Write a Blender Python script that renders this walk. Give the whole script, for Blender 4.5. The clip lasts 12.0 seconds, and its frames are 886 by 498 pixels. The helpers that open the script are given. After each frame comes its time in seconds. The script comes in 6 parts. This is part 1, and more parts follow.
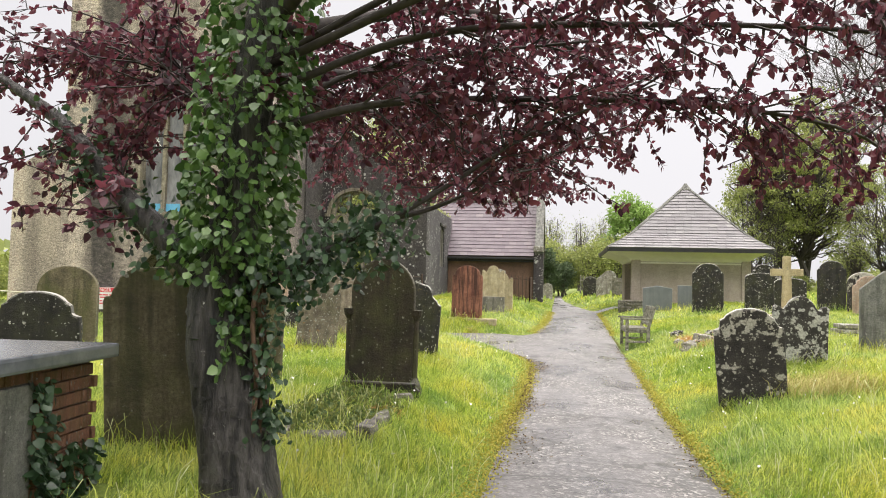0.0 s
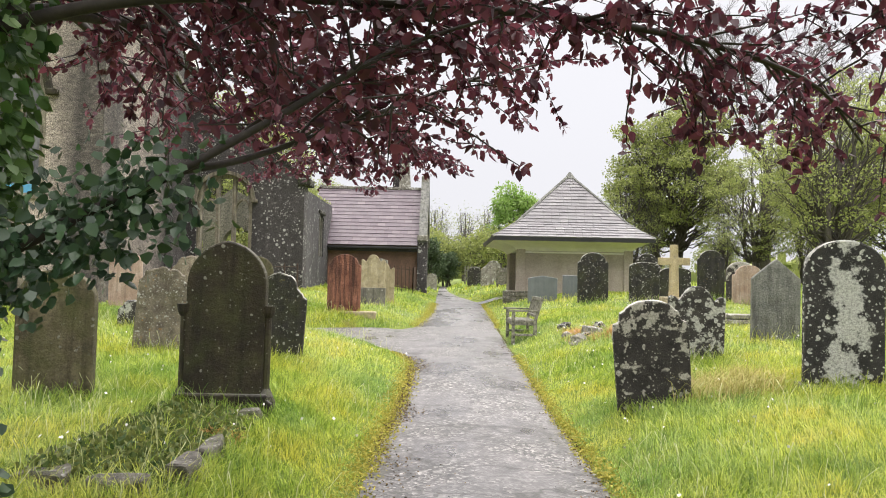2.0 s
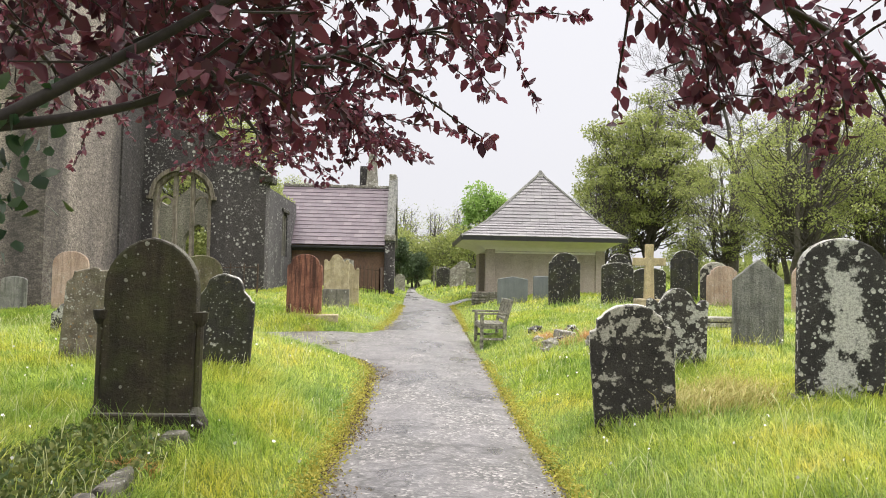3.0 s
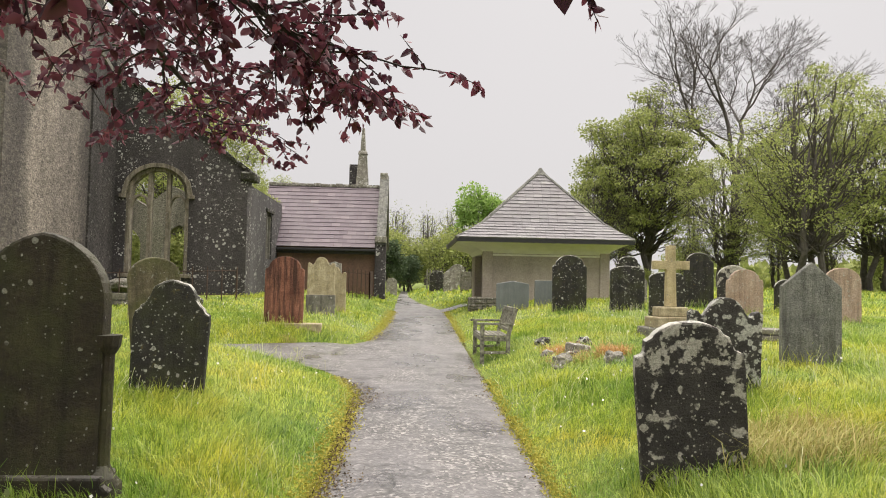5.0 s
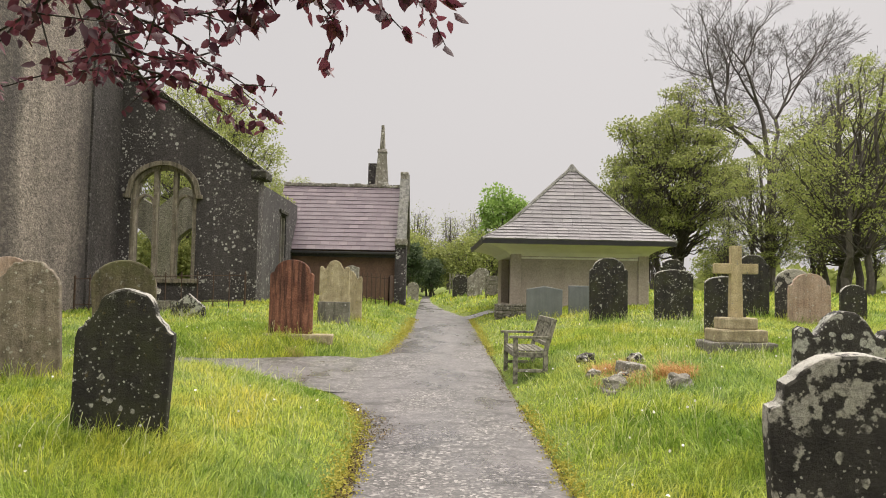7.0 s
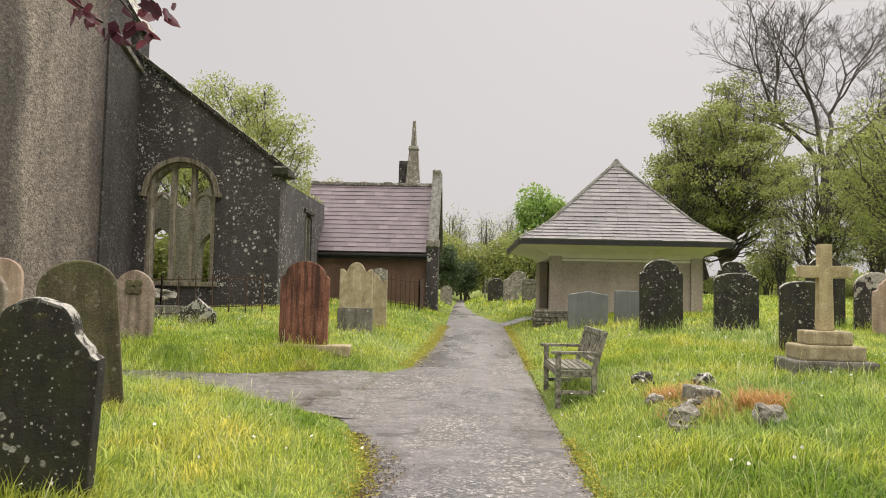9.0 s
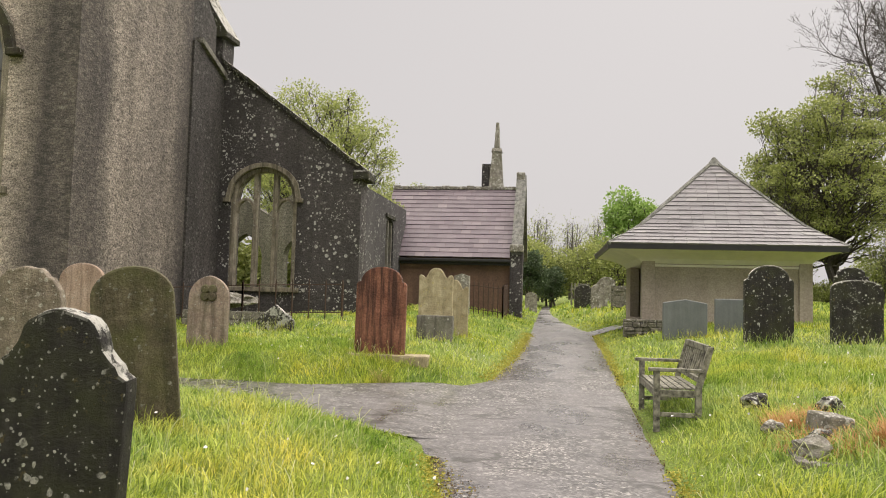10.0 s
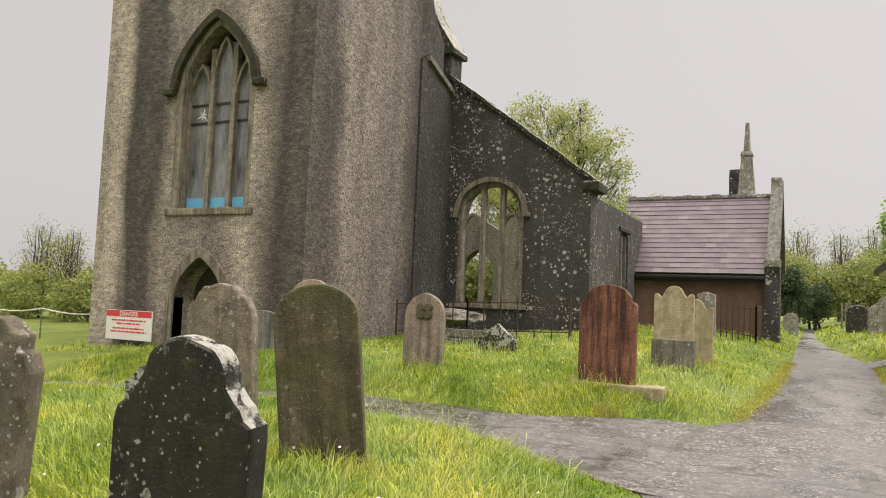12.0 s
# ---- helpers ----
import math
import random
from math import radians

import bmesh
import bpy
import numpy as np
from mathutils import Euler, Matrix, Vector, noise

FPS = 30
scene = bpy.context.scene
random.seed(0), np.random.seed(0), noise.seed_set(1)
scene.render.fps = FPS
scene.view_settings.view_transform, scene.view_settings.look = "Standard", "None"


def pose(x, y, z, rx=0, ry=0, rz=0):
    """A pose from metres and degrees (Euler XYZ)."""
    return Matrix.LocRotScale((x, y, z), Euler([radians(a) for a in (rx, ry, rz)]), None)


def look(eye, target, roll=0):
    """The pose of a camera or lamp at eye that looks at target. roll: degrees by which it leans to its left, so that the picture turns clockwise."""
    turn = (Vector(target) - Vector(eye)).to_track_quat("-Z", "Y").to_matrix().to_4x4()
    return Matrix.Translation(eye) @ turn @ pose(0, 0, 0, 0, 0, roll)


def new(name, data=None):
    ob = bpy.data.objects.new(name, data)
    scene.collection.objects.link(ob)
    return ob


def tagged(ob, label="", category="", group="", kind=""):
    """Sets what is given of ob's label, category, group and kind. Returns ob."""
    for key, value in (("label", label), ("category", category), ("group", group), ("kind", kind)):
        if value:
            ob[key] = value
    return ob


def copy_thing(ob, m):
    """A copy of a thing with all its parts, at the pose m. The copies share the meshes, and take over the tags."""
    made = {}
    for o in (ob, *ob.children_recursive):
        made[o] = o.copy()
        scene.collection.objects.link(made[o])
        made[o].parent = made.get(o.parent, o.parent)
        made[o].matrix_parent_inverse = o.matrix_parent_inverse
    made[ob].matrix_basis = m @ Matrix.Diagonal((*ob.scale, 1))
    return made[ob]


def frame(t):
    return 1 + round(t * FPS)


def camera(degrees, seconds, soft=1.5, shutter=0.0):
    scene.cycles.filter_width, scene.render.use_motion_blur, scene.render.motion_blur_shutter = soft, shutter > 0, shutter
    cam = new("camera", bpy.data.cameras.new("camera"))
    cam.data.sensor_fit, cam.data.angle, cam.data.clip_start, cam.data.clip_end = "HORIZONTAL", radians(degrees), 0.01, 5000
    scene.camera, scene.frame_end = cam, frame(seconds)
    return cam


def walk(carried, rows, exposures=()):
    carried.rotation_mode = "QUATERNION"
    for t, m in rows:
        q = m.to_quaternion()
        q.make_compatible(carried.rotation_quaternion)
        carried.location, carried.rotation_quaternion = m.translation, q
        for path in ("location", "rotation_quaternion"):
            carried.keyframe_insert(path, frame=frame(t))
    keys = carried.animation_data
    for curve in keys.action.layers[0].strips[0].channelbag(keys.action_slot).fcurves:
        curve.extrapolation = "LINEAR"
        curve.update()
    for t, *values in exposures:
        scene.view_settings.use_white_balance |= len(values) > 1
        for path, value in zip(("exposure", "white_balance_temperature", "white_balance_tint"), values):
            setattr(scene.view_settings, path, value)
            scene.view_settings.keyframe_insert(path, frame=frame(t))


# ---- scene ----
cam = camera(61.8, 12.0, 1.0)
METRES, EYE, TILT, LEAN, TURN = 9.6, 1.65, 0.0, 0.0, 9.0
ROWS = [
    (0.0, 0.0, 0.0, 0.0, -0.07, 2.95, -1.38),
    (0.5, 0.003, 0.0291, 0.0003, -2.2, 2.72, -1.26),
    (1.0, 0.0111, 0.0666, -0.0007, -4.71, 2.52, -1.26),
    (1.5, 0.0226, 0.1075, 0.0012, -7.06, 2.41, -1.24),
    (2.0, 0.0278, 0.1496, 0.0001, -8.89, 2.42, -1.17),
    (2.5, 0.041, 0.1921, -0.0001, -10.21, 2.45, -1.16),
    (3.0, 0.0538, 0.236, 0.0021, -11.17, 2.5, -1.15),
    (5.0, 0.0837, 0.4155, 0.0073, -11.75, 2.75, -1.14),
    (5.5, 0.0934, 0.4634, 0.0099, -11.45, 2.81, -1.17),
    (6.0, 0.0971, 0.5108, 0.0088, -11.03, 2.87, -1.16),
    (6.5, 0.1053, 0.5585, 0.0095, -10.53, 2.94, -1.13),
    (7.0, 0.1153, 0.602, 0.0123, -10.02, 3.01, -1.11),
    (9.0, 0.1564, 0.7761, 0.0167, -7.18, 3.19, -1.26),
    (9.5, 0.1652, 0.8169, 0.0201, -4.56, 3.32, -1.39),
    (10.0, 0.1684, 0.858, 0.0205, -0.64, 3.45, -1.54),
    (10.5, 0.1732, 0.8925, 0.0231, 4.27, 3.58, -1.73),
    (11.0, 0.1792, 0.9245, 0.0266, 9.43, 3.72, -1.96),
    (11.5, 0.1791, 0.9556, 0.0264, 14.03, 3.87, -2.18),
    (12.0, 0.1795, 0.9801, 0.0276, 17.61, 4.06, -2.35),
]
walk(cam, [(t, pose(0, 0, EYE, TILT, LEAN, TURN) @ pose(METRES * x, METRES * y, METRES * z, 90 + pitch, roll, yaw)) for t, x, y, z, yaw, pitch, roll in ROWS],
     [(0.0, 0.62, 6550, 13.5), (2.5, 0.6, 6380, 13.0), (5.0, 0.32, 6750, 13.0), (7.0, 0.18, 6850, 13.5), (12.0, 0.2, 6900, 14.0)])

# ---- world, sun ----
world = bpy.data.worlds.new("overcast_sky")
world.use_nodes = True
scene.world = world
wn = world.node_tree
wn.nodes.clear()
sky = wn.nodes.new("ShaderNodeTexSky")
sky.sky_type, sky.sun_disc = "NISHITA", False
sky.sun_elevation, sky.sun_rotation = radians(52), radians(20)
sky.dust_density = 4.0
pale = wn.nodes.new("ShaderNodeHueSaturation")
pale.inputs["Saturation"].default_value = 0.1
cloud = wn.nodes.new("ShaderNodeMix")
cloud.data_type = "RGBA"
cloud.inputs[0].default_value = 0.86
cloud.inputs[7].default_value = (5.6, 5.65, 5.8, 1)
bg = wn.nodes.new("ShaderNodeBackground")
bg.inputs[1].default_value = 0.1
wout = wn.nodes.new("ShaderNodeOutputWorld")
wn.links.new(sky.outputs[0], pale.inputs["Color"])
wn.links.new(pale.outputs[0], cloud.inputs[6])
wn.links.new(cloud.outputs[2], bg.inputs[0])
wn.links.new(bg.outputs[0], wout.inputs[0])
sun = new("sun", bpy.data.lights.new("sun", "SUN"))
sun.data.energy, sun.data.angle, sun.data.color = 5.5, radians(110), (1.0, 0.96, 0.88)
sun.matrix_world = look((10, 14, 60), (0, 8, 0))


# ---- materials ----
def nodes_of(name):
    m = bpy.data.materials.new(name)
    m.use_nodes = True
    t = m.node_tree
    return m, t, t.nodes["Principled BSDF"]


def coords(t, stretch=(1, 1, 1), shift=True):
    """Object-space metres, shifted by each object's random number."""
    c = t.nodes.new("ShaderNodeTexCoord")
    mp = t.nodes.new("ShaderNodeMapping")
    mp.inputs["Scale"].default_value = stretch
    t.links.new(c.outputs["Object"], mp.inputs["Vector"])
    if shift:
        info = t.nodes.new("ShaderNodeObjectInfo")
        mul = t.nodes.new("ShaderNodeMath")
        mul.operation = "MULTIPLY"
        mul.inputs[1].default_value = 37.0
        t.links.new(info.outputs["Random"], mul.inputs[0])
        t.links.new(mul.outputs[0], mp.inputs["Location"])
    return mp.outputs[0]


def noise_of(t, vec, scale, detail=5, rough=0.6):
    n = t.nodes.new("ShaderNodeTexNoise")
    n.inputs["Scale"].default_value, n.inputs["Detail"].default_value, n.inputs["Roughness"].default_value = scale, detail, rough
    t.links.new(vec, n.inputs["Vector"])
    return n.outputs["Fac"]


def noise_col(t, vec, scale):
    n = t.nodes.new("ShaderNodeTexNoise")
    n.inputs["Scale"].default_value = scale
    t.links.new(vec, n.inputs["Vector"])
    return n.outputs["Color"]


def ramp(t, fac, stops):
    r = t.nodes.new("ShaderNodeValToRGB")
    while len(r.color_ramp.elements) < len(stops):
        r.color_ramp.elements.new(0.5)
    for e, (p, c) in zip(r.color_ramp.elements, stops):
        e.position, e.color = p, (*c, 1) if len(c) == 3 else c
    t.links.new(fac, r.inputs[0])
    return r.outputs[0]


def grey(v):
    return (v, v, v)


def mix(t, fac, a, b, mode="MIX"):
    m = t.nodes.new("ShaderNodeMix")
    m.data_type, m.blend_type = "RGBA", mode
    for val, slot in ((fac, 0), (a, 6), (b, 7)):
        if isinstance(val, (int, float)):
            m.inputs[slot].default_value = val
        elif isinstance(val, tuple):
            m.inputs[slot].default_value = (*val, 1)
        else:
            t.links.new(val, m.inputs[slot])
    return m.outputs[2]


def bump(t, b, height, strength=0.4, dist=0.02):
    n = t.nodes.new("ShaderNodeBump")
    n.inputs["Strength"].default_value, n.inputs["Distance"].default_value = strength, dist
    t.links.new(height, n.inputs["Height"])
    t.links.new(n.outputs[0], b.inputs["Normal"])


def stone_mat(name, dark, light, scale=6, streak=0.0, lichen=None, amount=0.0, spot=7.0, moss=0.0, rough=0.85, second=None, top=0.0, centre=0.0, high=0.0):
    """Weathered stone: two tones at two scales, run-off streaks, lichen patches with hard edges, a green film."""
    m, t, b = nodes_of(name)
    v = coords(t)
    col = mix(t, ramp(t, noise_of(t, v, scale), [(0.32, grey(0)), (0.68, grey(1))]), dark, light)
    col = mix(t, 0.6 if rough > 0.6 else 0.15, col, ramp(t, noise_of(t, v, scale * 9, 8, 0.75), [(0.3, grey(0.12)), (0.7, grey(0.92))]), "OVERLAY")
    if streak:
        sv = coords(t, (1, 1, 0.07))
        col = mix(t, ramp(t, noise_of(t, sv, 9, 4), [(0.45, grey(0)), (0.62, grey(streak))]), col, tuple(c * 0.3 for c in dark))
    if moss:
        col = mix(t, ramp(t, noise_of(t, v, 3.1), [(0.42, grey(0)), (0.66, grey(moss))]), col, (0.075, 0.085, 0.02))
    if lichen:
        big = mix(t, 0.3, noise_of(t, v, spot, 4, 0.62), noise_of(t, v, 2.1, 2))
        if high:
            sepz = t.nodes.new("ShaderNodeSeparateXYZ")
            t.links.new(t.nodes.new("ShaderNodeTexCoord").outputs["Object"], sepz.inputs[0])
            big = mix(t, 1.0, big, ramp(t, sepz.outputs[2], [(high - 0.25, grey(0)), (high + 0.1, grey(0.09))]), "ADD")
        if centre:
            sep = t.nodes.new("ShaderNodeSeparateXYZ")
            t.links.new(t.nodes.new("ShaderNodeTexCoord").outputs["Object"], sep.inputs[0])
            band = t.nodes.new("ShaderNodeMath")
            band.operation = "ABSOLUTE"
            t.links.new(sep.outputs[0], band.inputs[0])
            big = mix(t, centre, big, ramp(t, band.outputs[0], [(0.08, grey(0.62)), (0.36, grey(0.3))]))
        crisp = mix(t, ramp(t, noise_of(t, v, 34, 5, 0.75), [(0.36, grey(0)), (0.56, grey(1))]), tuple(c * 0.45 for c in lichen), lichen)
        col = mix(t, ramp(t, big, [(0.66 - amount, grey(0)), (0.69 - amount, grey(1))]), col, crisp)
        for size, edge, gate in ((12, 0.45, 0.47), (27, 0.43, 0.43)):
            vo = t.nodes.new("ShaderNodeTexVoronoi")
            vo.inputs["Scale"].default_value = size
            t.links.new(mix(t, 0.05, v, noise_col(t, v, 9), "ADD"), vo.inputs["Vector"])
            few = ramp(t, noise_of(t, v, size * 0.45, 4), [(gate, grey(0)), (gate + 0.07, grey(1))])
            d = mix(t, 0.5, mix(t, 0.4, vo.outputs["Distance"], vo.outputs["Color"], "ADD"), noise_of(t, v, size, 4, 0.7), "ADD")
            dots = ramp(t, d, [(edge + 0.1 + amount, grey(1)), (edge + 0.15 + amount, grey(0))])
            col = mix(t, mix(t, 1.0, dots, few, "MULTIPLY"), col, crisp)
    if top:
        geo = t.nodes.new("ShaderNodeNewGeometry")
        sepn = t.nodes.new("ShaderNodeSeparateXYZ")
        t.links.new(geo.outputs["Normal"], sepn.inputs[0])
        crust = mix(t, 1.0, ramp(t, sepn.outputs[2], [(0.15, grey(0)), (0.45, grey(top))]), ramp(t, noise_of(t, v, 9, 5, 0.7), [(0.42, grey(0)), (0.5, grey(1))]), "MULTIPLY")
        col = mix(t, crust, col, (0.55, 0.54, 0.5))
    if second:
        col = mix(t, ramp(t, noise_of(t, v, 11, 6, 0.7), [(0.62, grey(0)), (0.66, grey(0.8))]), col, second)
    t.links.new(col, b.inputs["Base Color"])
    b.inputs["Roughness"].default_value = rough
    bump(t, b, noise_of(t, v, scale * 5, 8, 0.75), 0.9 if rough > 0.6 else 0.15, 0.03)
    return m


def wall_mat(name, dark, light, stain, spots=0.0, course=1.0, streak=0.16, bands=None):
    """Old wall: rendered rubble with dark run-off bands, coursing relief and pale lichen spots."""
    m, t, b = nodes_of(name)
    v = coords(t, shift=False)
    low = coords(t, (streak * 3, streak * 3, 0.03), False)
    col = mix(t, ramp(t, noise_of(t, mix(t, 0.25, low, noise_col(t, v, 0.5), "ADD"), 1.5, 3, 0.5), [(0.36, grey(0)), (0.66, grey(1))]), dark, light)
    col = mix(t, ramp(t, noise_of(t, coords(t, (1, 1, 0.3), False), 1.3, 7, 0.68), [(0.42, grey(0)), (0.72, grey(0.7))]), col, stain)
    rub = noise_of(t, coords(t, (1, 1, 2.0), False), 6.5, 6, 0.68)
    grit = noise_of(t, v, 24, 5, 0.75)
    col = mix(t, min(1.0, 0.55 * course), col, ramp(t, rub, [(0.34, grey(0.16)), (0.66, grey(0.84))]), "OVERLAY")
    col = mix(t, 0.15 + 0.7 * min(course, 1), col, ramp(t, grit, [(0.36, grey(0.08)), (0.64, grey(0.92))]), "OVERLAY")
    pits = noise_of(t, coords(t, (1, 1, 1.8), False), 9, 3, 0.5)
    col = mix(t, ramp(t, pits, [(0.62, grey(0)), (0.69, grey(min(1, 0.75 * course)))]), col, tuple(c * 0.35 for c in dark))
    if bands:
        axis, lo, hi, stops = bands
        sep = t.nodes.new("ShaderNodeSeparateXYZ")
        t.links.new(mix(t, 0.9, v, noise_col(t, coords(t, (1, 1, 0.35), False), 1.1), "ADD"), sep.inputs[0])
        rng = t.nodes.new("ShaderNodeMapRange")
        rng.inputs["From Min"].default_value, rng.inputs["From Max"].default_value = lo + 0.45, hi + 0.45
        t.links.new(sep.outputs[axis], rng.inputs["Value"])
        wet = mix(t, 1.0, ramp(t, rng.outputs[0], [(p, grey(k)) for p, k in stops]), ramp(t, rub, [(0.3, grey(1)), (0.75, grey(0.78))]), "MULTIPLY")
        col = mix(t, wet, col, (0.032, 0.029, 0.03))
    if spots:
        for size, lo, hi, where in ((3.6, 0.24, 0.3, 0.5), (7.0, 0.27, 0.33, 0.47), (15.0, 0.3, 0.38, 0.5)):
            vo = t.nodes.new("ShaderNodeTexVoronoi")
            vo.inputs["Scale"].default_value = size
            t.links.new(v, vo.inputs["Vector"])
            few = ramp(t, noise_of(t, v, 0.6 + size * 0.09, 4), [(where, grey(0)), (where + 0.1, grey(spots * 0.9))])
            d = mix(t, 0.12, vo.outputs["Distance"], noise_of(t, v, 14 + size), "ADD")
            dots = ramp(t, d, [(lo, grey(1)), (hi, grey(0))])
            col = mix(t, mix(t, 1.0, dots, few, "MULTIPLY"), col, (0.5, 0.5, 0.47))
    t.links.new(col, b.inputs["Base Color"])
    b.inputs["Roughness"].default_value = 0.88
    bump(t, b, mix(t, 0.5, rub, grit), min(1.0, 0.9 * course), 0.06)
    return m


def leaf_mat(name, a, c, rough=0.45, through_light=0.25, patchy=0.0):
    m, t, b = nodes_of(name)
    g = t.nodes.new("ShaderNodeNewGeometry")
    col = ramp(t, g.outputs["Random Per Island"], [(0.0, a), (1.0, c)])
    if patchy:
        v = coords(t, shift=False)
        col = mix(t, patchy, col, ramp(t, noise_of(t, v, 1.3, 5, 0.65), [(0.32, (0.42, 0.6, 0.42)), (0.46, (0.9, 1.0, 0.85)), (0.58, (1.06, 1.03, 0.88)), (0.7, (1.22, 1.05, 0.85))]), "MULTIPLY")
        col = mix(t, patchy, col, ramp(t, noise_of(t, v, 0.5, 3, 0.55), [(0.38, (0.66, 0.78, 0.72)), (0.5, (1.0, 1.0, 1.0)), (0.62, (1.12, 1.04, 0.92))]), "MULTIPLY")
    t.links.new(col, b.inputs["Base Color"])
    b.inputs["Roughness"].default_value = rough
    tr = t.nodes.new("ShaderNodeBsdfTranslucent")
    t.links.new(col, tr.inputs["Color"])
    ms = t.nodes.new("ShaderNodeMixShader")
    ms.inputs[0].default_value = through_light
    t.links.new(b.outputs[0], ms.inputs[1])
    t.links.new(tr.outputs[0], ms.inputs[2])
    t.links.new(ms.outputs[0], t.nodes["Material Output"].inputs[0])
    return m


def plain_mat(name, a, c, scale=8, rough=0.6, metal=0.0, relief=0.25, stretch=(1, 1, 1)):
    m, t, b = nodes_of(name)
    v = coords(t, stretch)
    n = noise_of(t, v, scale, 6, 0.65)
    t.links.new(ramp(t, n, [(0.3, a), (0.7, c)]), b.inputs["Base Color"])
    b.inputs["Roughness"].default_value, b.inputs["Metallic"].default_value = rough, metal
    bump(t, b, n, relief, 0.01)
    return m


def bark_mat():
    m, t, b = nodes_of("dark_wet_bark")
    v = coords(t, shift=False)
    fur = noise_of(t, mix(t, 0.04, coords(t, (1, 1, 0.13), False), noise_col(t, v, 6), "ADD"), 17, 7, 0.65)
    col = ramp(t, fur, [(0.4, (0.005, 0.005, 0.005)), (0.5, (0.035, 0.031, 0.03)), (0.66, (0.085, 0.079, 0.076))])
    col = mix(t, ramp(t, noise_of(t, v, 10, 6, 0.7), [(0.66, grey(0)), (0.69, grey(1))]), col, (0.42, 0.42, 0.39))
    t.links.new(col, b.inputs["Base Color"])
    b.inputs["Roughness"].default_value = 0.55
    bump(t, b, fur, 1.0, 0.06)
    return m


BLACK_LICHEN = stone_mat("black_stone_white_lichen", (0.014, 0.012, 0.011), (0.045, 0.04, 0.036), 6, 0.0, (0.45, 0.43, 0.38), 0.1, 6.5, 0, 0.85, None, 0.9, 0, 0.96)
PATCH_LICHEN = stone_mat("black_stone_heavy_lichen", (0.018, 0.016, 0.015), (0.06, 0.055, 0.05), 6, 0.0, (0.5, 0.5, 0.46), 0.14, 5.5)
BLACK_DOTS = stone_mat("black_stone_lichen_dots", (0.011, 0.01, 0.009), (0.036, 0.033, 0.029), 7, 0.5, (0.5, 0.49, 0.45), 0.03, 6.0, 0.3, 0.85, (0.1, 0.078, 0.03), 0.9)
MOSS_STONE = stone_mat("mossy_brown_stone", (0.07, 0.058, 0.035), (0.17, 0.142, 0.09), 4, 0.6, (0.25, 0.24, 0.2), -0.05, 8, 0.6)
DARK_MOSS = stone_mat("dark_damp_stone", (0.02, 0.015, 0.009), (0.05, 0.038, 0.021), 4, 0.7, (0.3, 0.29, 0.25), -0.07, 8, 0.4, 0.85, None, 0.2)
GREY_STONE = stone_mat("grey_weathered_stone", (0.12, 0.11, 0.1), (0.24, 0.225, 0.2), 5, 0.6, (0.42, 0.42, 0.38), 0.02, 6, 0.25)
SLATE_GREY = stone_mat("grey_green_slate", (0.13, 0.132, 0.125), (0.24, 0.24, 0.22), 5, 0.6, (0.3, 0.3, 0.28), -0.06, 6, 0.2)
SMOOTH_GREY = stone_mat("smooth_blue_grey_stone", (0.13, 0.145, 0.15), (0.17, 0.185, 0.19), 3, 0.2, None, 0, 6, 0.0, 0.5)
RED_STONE = stone_mat("red_sandstone_streaked", (0.12, 0.042, 0.024), (0.3, 0.135, 0.085), 3, 0.9, None, 0, 6, 0.0)
CREAM_STONE = stone_mat("cream_limestone", (0.30, 0.25, 0.15), (0.5, 0.43, 0.29), 7, 0.3, (0.5, 0.42, 0.2), 0.0, 8, 0.1)
PINK_STONE = stone_mat("pink_buff_stone", (0.36, 0.25, 0.19), (0.48, 0.37, 0.3), 4, 0.4, (0.5, 0.48, 0.42), 0.02, 6, 0.1)
PALE_LICHEN = stone_mat("pale_lichen_stone", (0.14, 0.13, 0.11), (0.33, 0.31, 0.27), 8, 0.3, (0.55, 0.54, 0.5), 0.1, 7, 0.3)
CROSS_STONE = stone_mat("yellow_sandstone", (0.42, 0.34, 0.19), (0.56, 0.47, 0.29), 6, 0.25, (0.3, 0.28, 0.22), -0.05, 9, 0.1)
BUFF_STONE = stone_mat("buff_lichen_stone", (0.16, 0.13, 0.1), (0.38, 0.32, 0.255), 7, 0.4, (0.5, 0.47, 0.4), 0.0, 8, 0.25)
RUBBLE = stone_mat("rubble_stone", (0.07, 0.065, 0.055), (0.25, 0.23, 0.2), 9, 0.0, (0.45, 0.44, 0.4), 0.05, 8, 0.4)
DRESSED = stone_mat("dressed_window_stone", (0.17, 0.145, 0.11), (0.34, 0.3, 0.24), 5, 0.7, (0.4, 0.4, 0.36), 0.0, 7, 0.2)
TOWER_WALL = wall_mat("tower_render", (0.31, 0.265, 0.23), (0.62, 0.53, 0.45), (0.17, 0.148, 0.136), 0.0, 1.15, 0.2, (0, -17, -10, [(0.0, 0.0), (0.12, 0.05), (0.17, 0.97), (0.3, 0.95), (0.37, 0.25), (0.55, 0.35), (0.72, 0.05), (0.8, 0.3), (0.88, 0.92), (1.0, 0.92)]))
# Side of the tower: the front's render in darker tones, with its own bands.
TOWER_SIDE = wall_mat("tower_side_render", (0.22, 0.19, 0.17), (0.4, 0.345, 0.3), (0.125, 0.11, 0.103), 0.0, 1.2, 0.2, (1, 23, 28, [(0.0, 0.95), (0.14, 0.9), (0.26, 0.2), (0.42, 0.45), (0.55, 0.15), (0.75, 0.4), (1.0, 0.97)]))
GABLE_WALL = wall_mat("gable_render", (0.038, 0.034, 0.035), (0.08, 0.072, 0.073), (0.03, 0.027, 0.028), 1.0, 0.8)
